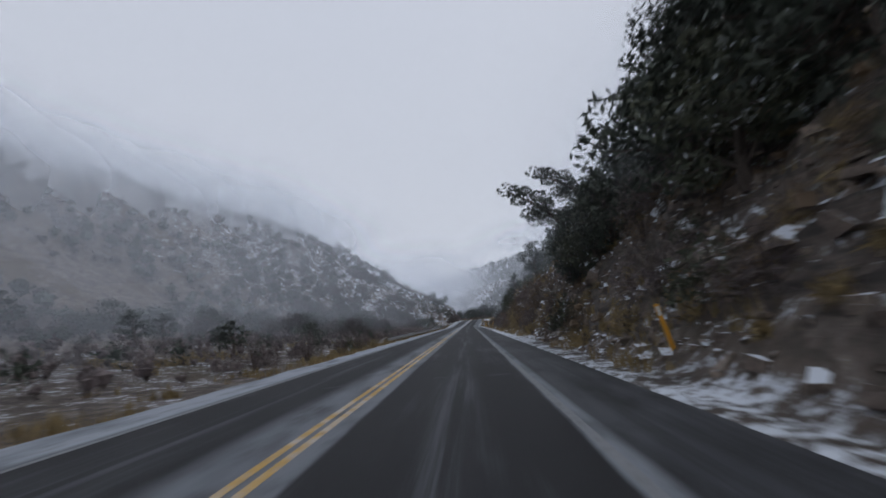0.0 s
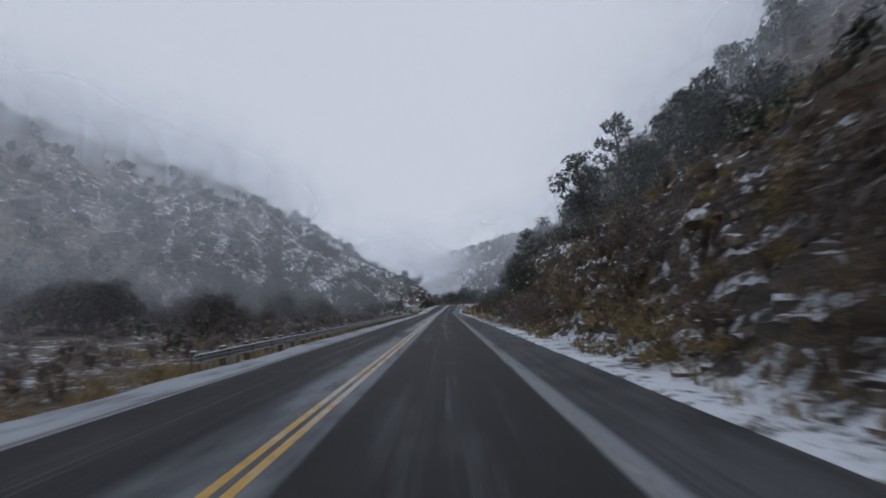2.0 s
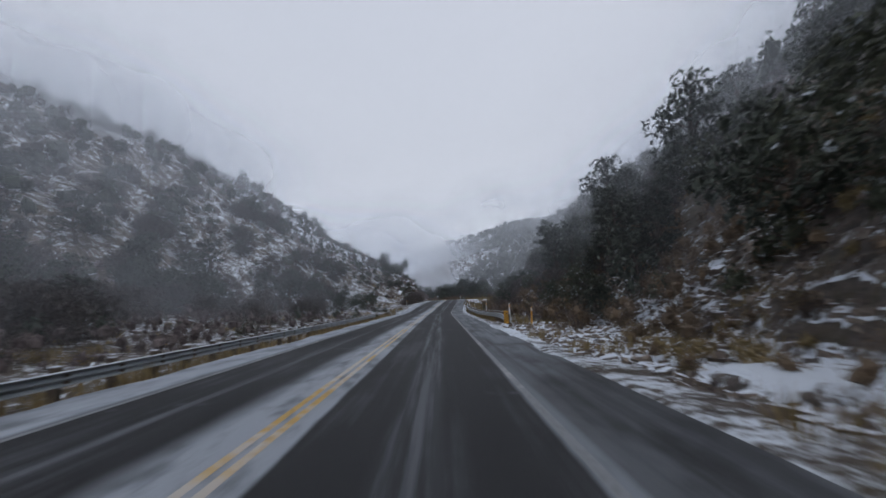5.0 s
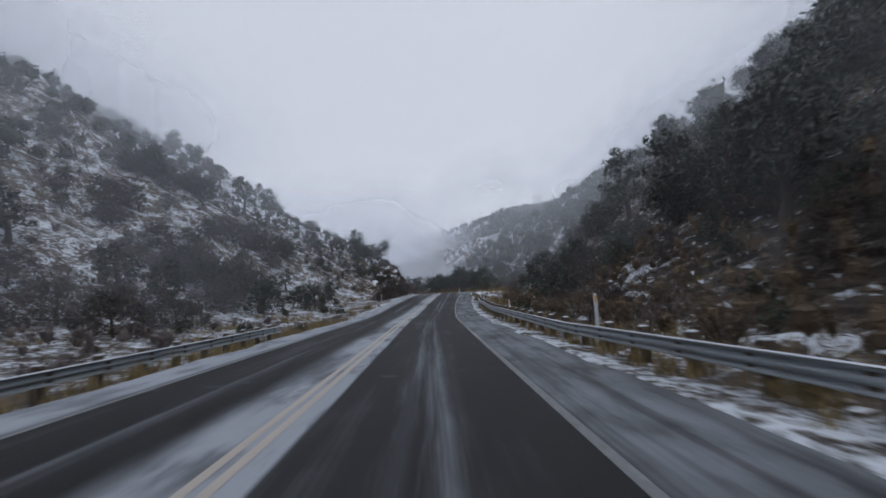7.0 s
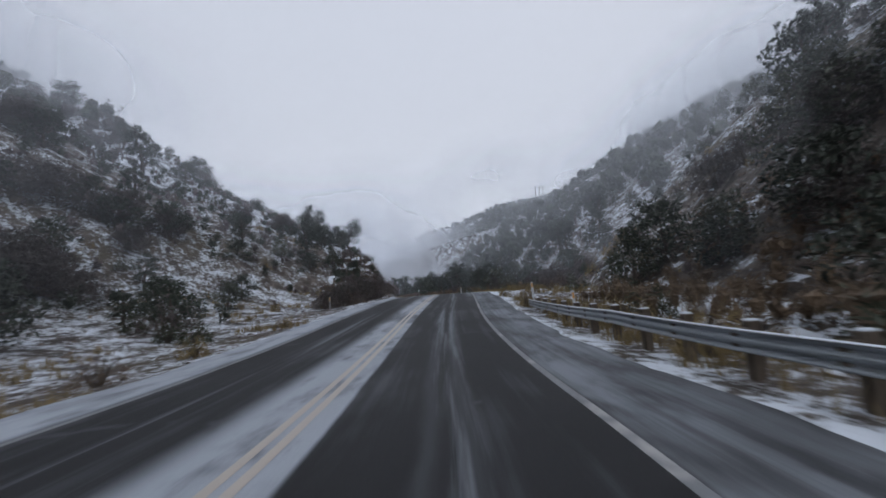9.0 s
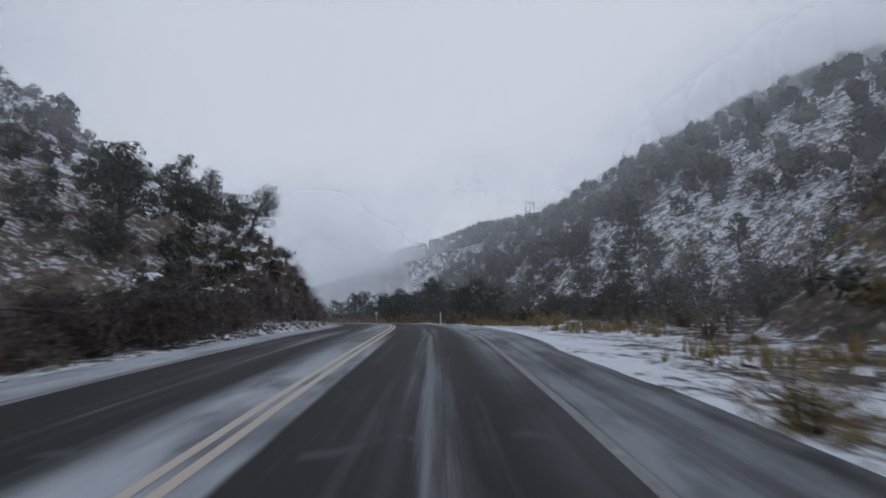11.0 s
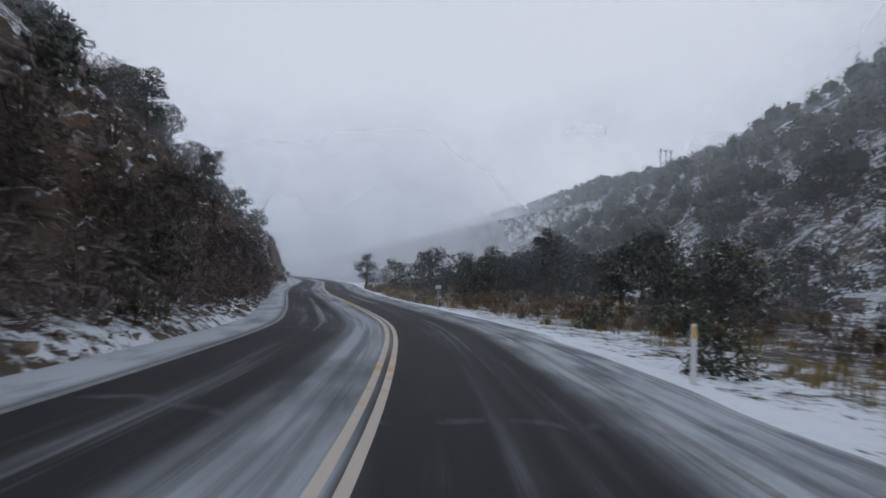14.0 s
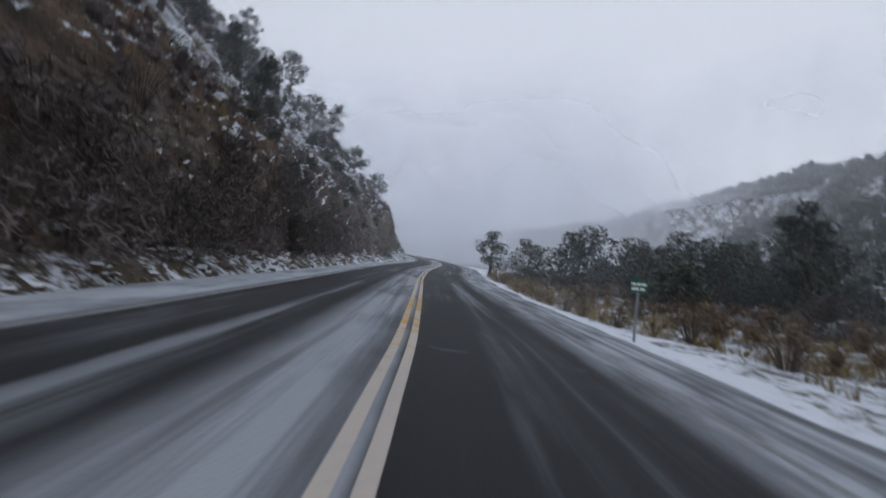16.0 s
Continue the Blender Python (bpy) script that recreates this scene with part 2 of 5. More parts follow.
def road_material():
    m, n, l, b = material("frosted_asphalt")
    uv = n.new("ShaderNodeUVMap")
    uv.uv_map = "along"
    sep = n.new("ShaderNodeSeparateXYZ")
    l.new(uv.outputs[0], sep.inputs[0])
    u, v = sep.outputs[0], sep.outputs[1]

    def stretched(su, sv, detail=4):
        mp = n.new("ShaderNodeMapping")
        mp.inputs["Scale"].default_value = (su, sv, 1)
        l.new(uv.outputs[0], mp.inputs["Vector"])
        return noise_node(n, l, mp.outputs[0], 1.0, detail, 0.6)

    streak, patch, grit = stretched(3.0, 0.07, 5), stretched(0.5, 0.13, 4), stretched(40, 40, 3)
    fray = stretched(1.2, 0.35, 5)

    def band(centre, half, soft):
        wob = calc(n, l, "MULTIPLY", calc(n, l, "SUBTRACT", fray, 0.5), 0.5)
        off = calc(n, l, "ABSOLUTE", calc(n, l, "SUBTRACT", calc(n, l, "ADD", u, wob), centre))
        return ramp(n, l, off, half + soft, half - soft)

    def strip(lo, hi, soft_lo, soft_hi, wobble=0.1):
        at = calc(n, l, "ADD", u, calc(n, l, "MULTIPLY", calc(n, l, "SUBTRACT", fray, 0.5), wobble))
        return calc(n, l, "MULTIPLY", ramp(n, l, at, lo - soft_lo, lo + soft_lo), ramp(n, l, at, hi + soft_hi, hi - soft_hi))

    def several(op, first, *rest):
        for other in rest:
            first = calc(n, l, op, first, other)
        return first

    amount = ramp(n, l, v, 0, 260, 0.8, 1.0)
    drifted, streaky = ramp(n, l, patch, 0.30, 0.54, 0.25, 1.0), ramp(n, l, streak, 0.34, 0.58, 0.4, 1.0)
    joint = several("MULTIPLY", strip(-0.95, 0.46, 0.35, 0.05), drifted, ramp(n, l, v, 40, 120, 0.5, 0.9), ramp(n, l, v, 212, 196))
    joint = calc(n, l, "MULTIPLY", joint, ramp(n, l, stretched(1.6, 0.5, 5), 0.30, 0.52, 0.45, 1.0))
    inner = several("MULTIPLY", strip(-1.35, 0.02, 0.4, 0.06), ramp(n, l, v, 196, 214), drifted, streaky, 0.7)
    right = several("MULTIPLY", strip(3.68, 5.6, 0.06, 0.3), ramp(n, l, patch, 0.3, 0.56, 0.3, 0.75), ramp(n, l, fray, 0.3, 0.56, 0.2, 0.85), ramp(n, l, v, 85, 122, 0.25, 0.85), streaky)
    right = calc(n, l, "MAXIMUM", right, several("MULTIPLY", strip(3.5, 3.84, 0.05, 0.1), ramp(n, l, fray, 0.3, 0.56, 0.25, 0.6), ramp(n, l, v, 122, 85)))
    apron = several("MULTIPLY", strip(3.1, 5.7, 0.5, 0.3), ramp(n, l, v, 185, 215, 0.0, 0.85), ramp(n, l, fray, 0.32, 0.6, 0.35, 1.0), streaky)
    left = several("MULTIPLY", strip(-5.6, -3.85, 0.3, 0.2), ramp(n, l, patch, 0.25, 0.5, 0.45, 0.9), ramp(n, l, fray, 0.3, 0.55, 0.5, 1.0))
    ruts = calc(n, l, "MAXIMUM", strip(1.55, 1.70, 0.12, 0.12, 0.3), strip(2.0, 2.15, 0.12, 0.12, 0.3))
    ruts = several("MULTIPLY", ruts, ramp(n, l, streak, 0.42, 0.62, 0.08, 0.5), ramp(n, l, v, 60, 120, 0.15, 1.0), ramp(n, l, v, 212, 185, 0.45, 1.0))
    thin = several("MULTIPLY", calc(n, l, "MAXIMUM", band(1.9, 0.3, 0.3), band(-2.2, 0.25, 0.3)), ramp(n, l, streak, 0.46, 0.66, 0.0, 0.42), ramp(n, l, v, 60, 215, 0.5, 1.0))
    film = calc(n, l, "ADD", calc(n, l, "MULTIPLY", streak, 0.45), calc(n, l, "MULTIPLY", patch, 0.55))
    film = calc(n, l, "MULTIPLY", ramp(n, l, film, 0.50, 0.74, 0.0, 0.24), ramp(n, l, v, 60, 215, 0.7, 1.0))
    seam = calc(n, l, "FRACT", calc(n, l, "ADD", calc(n, l, "MULTIPLY", v, 0.105), calc(n, l, "MULTIPLY", stretched(0.25, 0.02), 0.35)))
    crack = calc(n, l, "MULTIPLY", ramp(n, l, calc(n, l, "ABSOLUTE", calc(n, l, "SUBTRACT", seam, 0.5)), 0.014, 0.006), ramp(n, l, stretched(1.2, 0.3), 0.48, 0.60, 0.0, 0.12))
    frost = several("MAXIMUM", joint, inner, right, apron, left, ruts, thin, film, crack)
    frost = calc(n, l, "MULTIPLY", frost, amount, True)
    frost = calc(n, l, "MULTIPLY", frost, ramp(n, l, grit, 0.2, 0.6, 0.75, 1.0), True)
    tar = blend(n, l, patch, (0.012, 0.0125, 0.0145), (0.022, 0.0225, 0.025))
    tar = blend(n, l, ramp(n, l, grit, 0.45, 0.8, 0.0, 0.35), tar, (0.055, 0.056, 0.058))
    l.new(blend(n, l, frost, tar, (0.40, 0.435, 0.485)), b.inputs["Base Color"])
    b.inputs["Specular IOR Level"].default_value = 0.14
    l.new(ramp(n, l, frost, 0, 0.5, 0.7, 0.88), b.inputs["Roughness"])
    bump(n, l, b, calc(n, l, "ADD", grit, frost), 0.25, 0.01)
    return m


def paint_material(name, colour, drifts):
    """Road paint, partly under blown snow. drifts: along the road, how much of it the snow covers."""
    m, n, l, b = material(name)
    p = n.new("ShaderNodeNewGeometry").outputs["Position"]
    uv = n.new("ShaderNodeUVMap")
    uv.uv_map = "along"
    sep = n.new("ShaderNodeSeparateXYZ")
    l.new(uv.outputs[0], sep.inputs[0])
    lay = n.new("ShaderNodeValToRGB")
    while len(lay.color_ramp.elements) < len(drifts):
        lay.color_ramp.elements.new(0.5)
    for e, (s, k) in zip(lay.color_ramp.elements, drifts):
        e.position = s / 320
    for e, (s, k) in zip(lay.color_ramp.elements, drifts):
        e.color = (k, k, k, 1)
    l.new(calc(n, l, "DIVIDE", sep.outputs[1], 320.0), lay.inputs[0])
    drift = calc(n, l, "ADD", calc(n, l, "MULTIPLY", noise_node(n, l, p, 0.2, 3), 0.6), calc(n, l, "MULTIPLY", noise_node(n, l, p, 2.4, 4), 0.4))
    cover = ramp(n, l, calc(n, l, "ADD", drift, calc(n, l, "MULTIPLY", lay.outputs[0], 0.3)), 0.56, 0.68, 0.0, 0.8)
    worn = blend(n, l, ramp(n, l, noise_node(n, l, p, 11, 5), 0.45, 0.7, 0.0, 0.5), colour, (0.06, 0.06, 0.06))
    l.new(blend(n, l, cover, worn, (0.40, 0.385, 0.38)), b.inputs["Base Color"])
    b.inputs["Roughness"].default_value = 0.7
    return m


def metal_material():
    m, n, l, b = material("galvanised_steel")
    p = n.new("ShaderNodeNewGeometry").outputs["Position"]
    f = noise_node(n, l, p, 3.0, 5)
    l.new(blend(n, l, f, (0.20, 0.22, 0.23), (0.40, 0.43, 0.45)), b.inputs["Base Color"])
    b.inputs["Metallic"].default_value = 0.75
    l.new(ramp(n, l, f, 0.3, 0.7, 0.42, 0.62), b.inputs["Roughness"])
    return m


def plain_material(name, colour, rough=0.7, grain=0.25, scale=9.0, metallic=0.0):
    m, n, l, b = material(name)
    p = n.new("ShaderNodeNewGeometry").outputs["Position"]
    f = noise_node(n, l, p, scale, 5)
    dark = tuple(c * (1 - grain) for c in colour)
    l.new(blend(n, l, f, dark, colour), b.inputs["Base Color"])
    b.inputs["Roughness"].default_value, b.inputs["Metallic"].default_value = rough, metallic
    bump(n, l, b, f, 0.3, 0.01)
    return m


def mist_material():
    """Thin fog: lets part of the light straight through and scatters the skylight that falls on it."""
    m = bpy.data.materials.new("drifting_fog")
    m.use_nodes = True
    n, l = m.node_tree.nodes, m.node_tree.links
    n.clear()
    att = n.new("ShaderNodeAttribute")
    att.attribute_name = "veil"
    p = n.new("ShaderNodeNewGeometry").outputs["Position"]
    wisp = ramp(n, l, noise_node(n, l, p, 0.03, 3, 0.45), 0.25, 0.75, 0.7, 1.3)
    clear, both, fog, out = (n.new(f"ShaderNode{k}") for k in ("BsdfTransparent", "AddShader", "MixShader", "OutputMaterial"))
    for i, (kind, z) in enumerate((("BsdfDiffuse", 1.0), ("BsdfTranslucent", -1.0))):
        lit, up = n.new(f"ShaderNode{kind}"), n.new("ShaderNodeCombineXYZ")
        lit.inputs[0].default_value = (0.68, 0.712, 0.765, 1)
        up.inputs[2].default_value = z
        l.new(up.outputs[0], lit.inputs["Normal"])
        l.new(lit.outputs[0], both.inputs[i])
    l.new(calc(n, l, "MULTIPLY", att.outputs["Fac"], wisp, True), fog.inputs[0])
    l.new(clear.outputs[0], fog.inputs[1])
    l.new(both.outputs[0], fog.inputs[2])
    l.new(fog.outputs[0], out.inputs[0])
    return m


SCRUB = leaf_material("dark_scrub_leaves", (0.034, 0.03, 0.03), (0.10, 0.085, 0.08))
GROUND, ROCK, BARK, ROAD, STEEL, MIST = ground_material(), rock_material(), bark_material(), road_material(), metal_material(), mist_material()
NEEDLES = leaf_material("dark_pine_needles", (0.02, 0.027, 0.023), (0.064, 0.08, 0.058))
JUNIPER = leaf_material("olive_juniper_leaves", (0.025, 0.033, 0.021), (0.074, 0.083, 0.05), snow=0.05)
BROWN = leaf_material("bare_brown_twigs", (0.07, 0.057, 0.06), (0.185, 0.15, 0.146))
STRAW = leaf_material("dry_straw_grass", (0.13, 0.092, 0.04), (0.34, 0.25, 0.11))
RUST = leaf_material("rusty_shrub_leaves", (0.065, 0.045, 0.03), (0.20, 0.135, 0.08))
YELLOW = paint_material("yellow_road_paint", (0.44, 0.27, 0.06), [(0, 0.28), (36, 0.32), (62, 0.5), (112, 0.42), (140, 0.9), (198, 0.85), (208, 0.5), (228, 0.42), (242, 0.66), (320, 0.6)])
WHITE = paint_material("white_road_paint", (0.17, 0.178, 0.19), [(0, 0.0), (320, 0.2)])
TIMBER = plain_material("weathered_post_timber", (0.13, 0.10, 0.075), 0.85, 0.5)
SNOWCAP = plain_material("packed_snow", SNOW, 0.8, 0.08)
PLASTIC = plain_material("white_plastic", (0.72, 0.73, 0.74), 0.5, 0.12)
REFLECT = plain_material("amber_reflector", (0.75, 0.38, 0.05), 0.3, 0.1)
GREEN = plain_material("green_sign_sheeting", (0.015, 0.12, 0.07), 0.45, 0.12)
LETTER = plain_material("white_sign_sheeting", (0.75, 0.78, 0.78), 0.5, 0.1)

# ---------------------------------------------------------------- the road's line
LINE = [(0, -160), (0, -80), (0, 0), (0, 80), (0, 150), (0.25, 165), (1.0, 180), (2.3, 195), (3.3, 207), (3.7, 217), (3.45, 227), (2.6, 234.5), (1.1, 242),
        (-1.2, 248.3), (-3.6, 254), (-6.2, 260), (-10.5, 270), (-15.6, 283), (-20.8, 298), (-26, 312), (-33.5, 326), (-44, 340), (-60, 354), (-82, 365), (-112, 373), (-170, 380), (-250, 384), (-340, 386)]
RISE = [(-160, 0), (150, 0), (164, 0.02), (172, 0.17), (180, 0.6), (190, 1.25), (203, 1.95), (212, 2.15), (225, 2.3), (245, 2.36), (270, 2.45), (300, 2.9), (340, 4.0), (400, 5.5), (640, 9)]


def spline(points, step):
    pts = np.array(points, float)
    pts = np.vstack([2 * pts[0] - pts[1], pts, 2 * pts[-1] - pts[-2]])
    out = []
    for i in range(1, len(pts) - 2):
        a, b, c, d = pts[i - 1 : i + 3]
        k = max(2, int(np.linalg.norm(c - b) / step))
        t = (np.arange(k) / k)[:, None]
        out.append(0.5 * (2 * b + (c - a) * t + (2 * a - 5 * b + 4 * c - d) * t**2 + (3 * b - a - 3 * c + d) * t**3))
    return np.vstack([*out, pts[-2][None]])


AXIS = spline(LINE, 1.0)
STEP = np.r_[0, np.cumsum(np.hypot(*np.diff(AXIS, axis=0).T))]
S0 = STEP[np.argmin(abs(AXIS[:, 1]))]
STEP = STEP - S0
HEAD = np.gradient(AXIS, axis=0)
HEAD /= np.linalg.norm(HEAD, axis=1)[:, None]
LEVEL = np.interp(AXIS[:, 1], *np.array(RISE).T)
LEVEL = np.convolve(np.pad(LEVEL, 6, "edge"), np.ones(13) / 13, "valid")


def road_coords(x, y):
    """Distance along the road, offset to its right, and the road's level there."""
    x, y = np.atleast_1d(np.asarray(x, float)), np.atleast_1d(np.asarray(y, float))
    s, u, z = np.empty_like(x), np.empty_like(x), np.empty_like(x)
    for i in range(0, len(x), 20000):
        px, py = x[i : i + 20000, None], y[i : i + 20000, None]
        k = ((px - AXIS[:, 0]) ** 2 + (py - AXIS[:, 1]) ** 2).argmin(1)
        dx, dy = px[:, 0] - AXIS[k, 0], py[:, 0] - AXIS[k, 1]
        along = dx * HEAD[k, 0] + dy * HEAD[k, 1]
        across = dx * HEAD[k, 1] - dy * HEAD[k, 0]
        dist = np.where(abs(along) < 1.5, across, np.sign(across) * np.hypot(dx, dy))
        s[i : i + 20000], u[i : i + 20000] = STEP[k] + np.clip(along, -1.5, 1.5), dist
        z[i : i + 20000] = np.interp(STEP[k] + np.clip(along, -1.5, 1.5), STEP, LEVEL)
    return s, u, z


def on_road(s, u=0.0, up=0.0):
    """World place and heading (degrees, from +y to the left) of a place given along and across the road."""
    x, y = np.interp(s, STEP, AXIS[:, 0]), np.interp(s, STEP, AXIS[:, 1])
    hx, hy = np.interp(s, STEP, HEAD[:, 0]), np.interp(s, STEP, HEAD[:, 1])
    return x + u * hy, y - u * hx, np.interp(s, STEP, LEVEL) + up, math.degrees(math.atan2(-hx, hy))


def soft(a, width):
    return np.where(a > width, a - width / 2, np.where(a > 0, a * a / (2 * width), 0))


def ground(x, y, rough=True):
    """The height of the land."""
    x, y = np.atleast_1d(np.asarray(x, float)), np.atleast_1d(np.asarray(y, float))
    s, u, zr = road_coords(x, y)
    wander = fractal(x, y, 38, 3, 5)
    # the valley's left side: a bench, a long slope up to a spur, and the spur's cut face along the road
    a = -u
    near = -0.42 * np.clip((a - 4.7) / 2.2, 0, 1) * np.interp(s, [185, 205], [1, 0])
    bench = 0.10 * soft(a - 9, 4)
    d = (x + 45) * -0.913 + (y - 100) * 0.409 + 7 * wander
    slope = 0.41 * soft(d, 8) + 0.30 * soft(d - 42, 15)
    early = 0.64 * soft(d - 8, 8) + 0.04 * soft(d, 8) + 0.3 * soft(d - 45, 15)
    slope = early + (slope - early) * np.clip((y - 206) / 20, 0, 1)
    a = a - 0.75 * soft(s - 332, 20)
    cut = np.where(a < 8.6, np.interp(a, [4.9, 6.6, 7.0, 8.6], [0, 0.7, 1.2, 5.4]), 5.4 + np.interp(s, [200, 222, 240], [0.62, 0.72, 0.9]) * (a - 8.6)) + 2.5 * wander * np.clip((a - 6) / 10, 0, 1)
    cut = np.maximum(cut, 0)
    left = near + np.minimum(bench + slope, np.maximum(cut, 0)) * np.interp(s, [325, 365, 410], [1, 0.45, 0.12])
    # the right side: a steep bank that draws back, then a wide hill
    toe = np.interp(s, [-160, 90, 102, 116, 130, 205], [6.5, 6.5, 10.0, 12.0, 10.5, 13.0]) + 1.4 * wander
    b = u - toe
    sharp = np.interp(s, [-160, 85, 110, 300], [1.5, 1.5, 0.95, 0.85])
    steep = np.minimum(sharp * soft(b, 1.0), 0.55 * sharp * 3.2 + np.interp(s, [34, 44, 66, 78], [0.80, 0.62, 0.62, 0.80]) * soft(b, 1.0)) - 0.12 * soft(b - 30, 15)
    nose = (x - 14) * 0.594 - (y - 205) * 0.805 + 3 * wander
    steep = np.minimum(steep, 1.3 * soft(nose, 2))
    far = (x - 36) * 0.976 + (y - 226) * 0.216 + 8 * wander
    hill = 0.80 * soft(far, 10) - 0.08 * soft(far - 120, 60) + 0.05 * soft(u - 8, 4) * np.clip((s - 180) / 25, 0, 1)
    hill = np.where(s > 300, np.minimum(hill, np.interp(s, [300, 330], [0.55, 0.42]) * soft(u - 9, 4)), hill)
    verge = -0.18 * np.clip((u - 5.2) / 1.5, 0, 1) * np.interp(s, [90, 110], [0.4, 1])
    right = verge + np.maximum(steep, hill)
    z = zr + np.where(u < 0, left, right)
    z = z + 0.14 * soft(y - 470 + 25 * wander, 30)
    z = 88 * np.tanh(z / 88)
    if rough:
        off = np.clip((abs(u) - 5.0) / 4, 0, 1)
        high = np.clip((z - zr) / 3, 0, 1)
        ledge = np.clip((abs(u) - 6) / 2, 0, 1) * np.clip((19 - abs(u)) / 5, 0, 1) * high * (((u > 0) & (s < 112)) | ((u < 0) & (s > 200)))
        z = z + ledge * 1.5 * (0.18 - abs(fractal(x + 0.6 * z, y, 3.0, 4, 91))) + ledge * 0.18 * np.sin(2.6 * z + 3 * wander + 0.25 * y)
        z = z + off * (0.10 + 0.55 * high) * fractal(x, y, 3.2, 4, 21) + off * high * 1.2 * fractal(x, y, 11, 3, 33)
    inside = np.clip((5.35 - abs(u)) / 0.3, 0, 1)
    return z - 0.12 * inside


def graded(near, far, fine, growth):
    """Grid lines, fine near 0 and wider towards far."""
    out, step = [0.0], fine
    while out[-1] < far:
        if out[-1] > near:
            step *= growth
        out.append(out[-1] + step)
    return np.array(out)


gx = graded(16, 1400, 0.5, 1.065)
gx = np.r_[-gx[:0:-1], gx]
gy_front = 340 + graded(1, 1700, 1.2, 1.08)
gy_back = -20 - graded(1, 600, 1.5, 1.12)
gy = np.r_[gy_back[:0:-1], np.arange(-20, 340, 0.75), gy_front]
shift = np.interp(gy, AXIS[:, 1], AXIS[:, 0])
X = (gx[None, :] + shift[:, None]).ravel()
Y = np.repeat(gy, len(gx))
Z = ground(X, Y)
cols, rows_n = len(gx), len(gy)
k = (np.arange(rows_n - 1)[:, None] * cols + np.arange(cols - 1)[None, :]).ravel()
land = mesh_of("ground", np.stack([X, Y, Z], 1), np.stack([k, k + 1, k + cols + 1, k + cols], 1), GROUND, True)
s_all, u_all = road_coords(X, Y)[:2]
snowy = np.where((u_all < 0) & (s_all > 200), 0.022, 0.085) * np.clip(1 - (abs(u_all) - 5.0) / 2.2, 0, 1) + np.interp(s_all, [0, 60, 120, 220, 400], [-0.03, -0.025, 0.0, 0.03, 0.03])
snowy = snowy + 0.09 * np.clip((s_all - 185) / 20, 0, 1) * np.clip(1 - (u_all - 5) / 9, 0, 1) * (u_all > 0)
snowy = snowy + 0.01 * ((u_all < -4.9) & (u_all > -7.2) & (s_all > 203)) + 0.02 * ((u_all < -9) & (u_all > -34) & (s_all < 110)) + 0.06 * ((u_all < -9.5) & (s_all > 225))
snowy = snowy - np.interp(s_all, [0, 110, 170], [0.085, 0.07, 0.0]) * (u_all < -30)
snowy = snowy + 0.03 * ((u_all < -9) & (s_all > 118) & (s_all < 205))
snowy = snowy + 0.035 * ((u_all > 24) & (s_all > 190))
snowy = snowy + 0.10 * np.exp(-(((s_all - 114) / 7) ** 2)) * np.clip(1.4 - abs(u_all - 10) / 6, 0, 1)
bank = (u_all > 7) & (u_all < 17) & (s_all < 112)
snowy = snowy + bank * (np.interp(s_all, [18, 34], [0.02, 0.07]) + 0.24 * np.clip(fractal(X, Y, 12, 2, 66), -0.2, 0.5))
snowy = snowy + np.interp(s_all, [20, 45], [0.02, 0.07]) * ((u_all > 5) & (s_all < 70)) * np.clip(1 - (u_all - 7.5) / 2.5, 0, 1)
layer = land.attributes.new("snowy", "FLOAT", "POINT")
layer.data.foreach_set("value", snowy)
tagged(new("ground", land), "stony hillside soil with patches of thin snow", "ground", kind="structure")


# ---------------------------------------------------------------- road and markings
def ribbon(name, s0, s1, offsets, lift, mat, step=1.0, wobble=None):
    """A strip along the road between offsets from its middle."""
    ss = np.arange(s0, s1 + step / 2, step)
    rings = []
    for n, u in enumerate(offsets):
        uu = u + (wobble(ss, n) if wobble else 0)
        x, y = np.interp(ss, STEP, AXIS[:, 0]), np.interp(ss, STEP, AXIS[:, 1])
        hx, hy = np.interp(ss, STEP, HEAD[:, 0]), np.interp(ss, STEP, HEAD[:, 1])
        z = np.interp(ss, STEP, LEVEL) + lift - 0.012 * abs(u)
        rings.append(np.stack([x + uu * hy, y - uu * hx, z], 1))
    w = len(offsets)
    v = np.stack(rings, 1).reshape(-1, 3)
    i = (np.arange(len(ss) - 1)[:, None] * w + np.arange(w - 1)[None, :]).ravel()
    me = mesh_of(name, v, np.stack([i, i + 1, i + w + 1, i + w], 1), mat, True)
    layer = me.uv_layers.new(name="along")
    vi = np.empty(len(me.loops), int)
    me.loops.foreach_get("vertex_index", vi)
    flat = np.stack([np.tile(np.array(offsets, float), len(ss)), np.repeat(ss, w)], 1)
    layer.data.foreach_set("uv", flat[vi].ravel())
    return me


def ragged(ss, n):
    return (0.35 * fractal(ss, ss * 0 + 3.1 * n, 2.5, 3, 3 + n)) if n in (0, 8) else 0 * ss


road = new("road", ribbon("road", -150, 600, [-5.25, -4.7, -3.7, -1.8, 0, 1.8, 3.6, 4.8, 5.4], 0.02, ROAD, 0.6, ragged))
tagged(road, "grey asphalt mountain road, frosted with blown snow", "road", kind="structure")
for name, u, mat in (("centre_line", -0.11, YELLOW), ("centre_line", 0.11, YELLOW), ("edge_line", 3.6, WHITE), ("edge_line", -3.7, WHITE)):
    half = 0.06 if mat is YELLOW else 0.065
    line = new(name, ribbon(name, -150, 420, [u - half, u + half], 0.025, mat))
    tagged(line, "worn yellow road paint under blown snow" if mat is YELLOW else "worn white edge line under blown snow", "road marking", kind="structure")


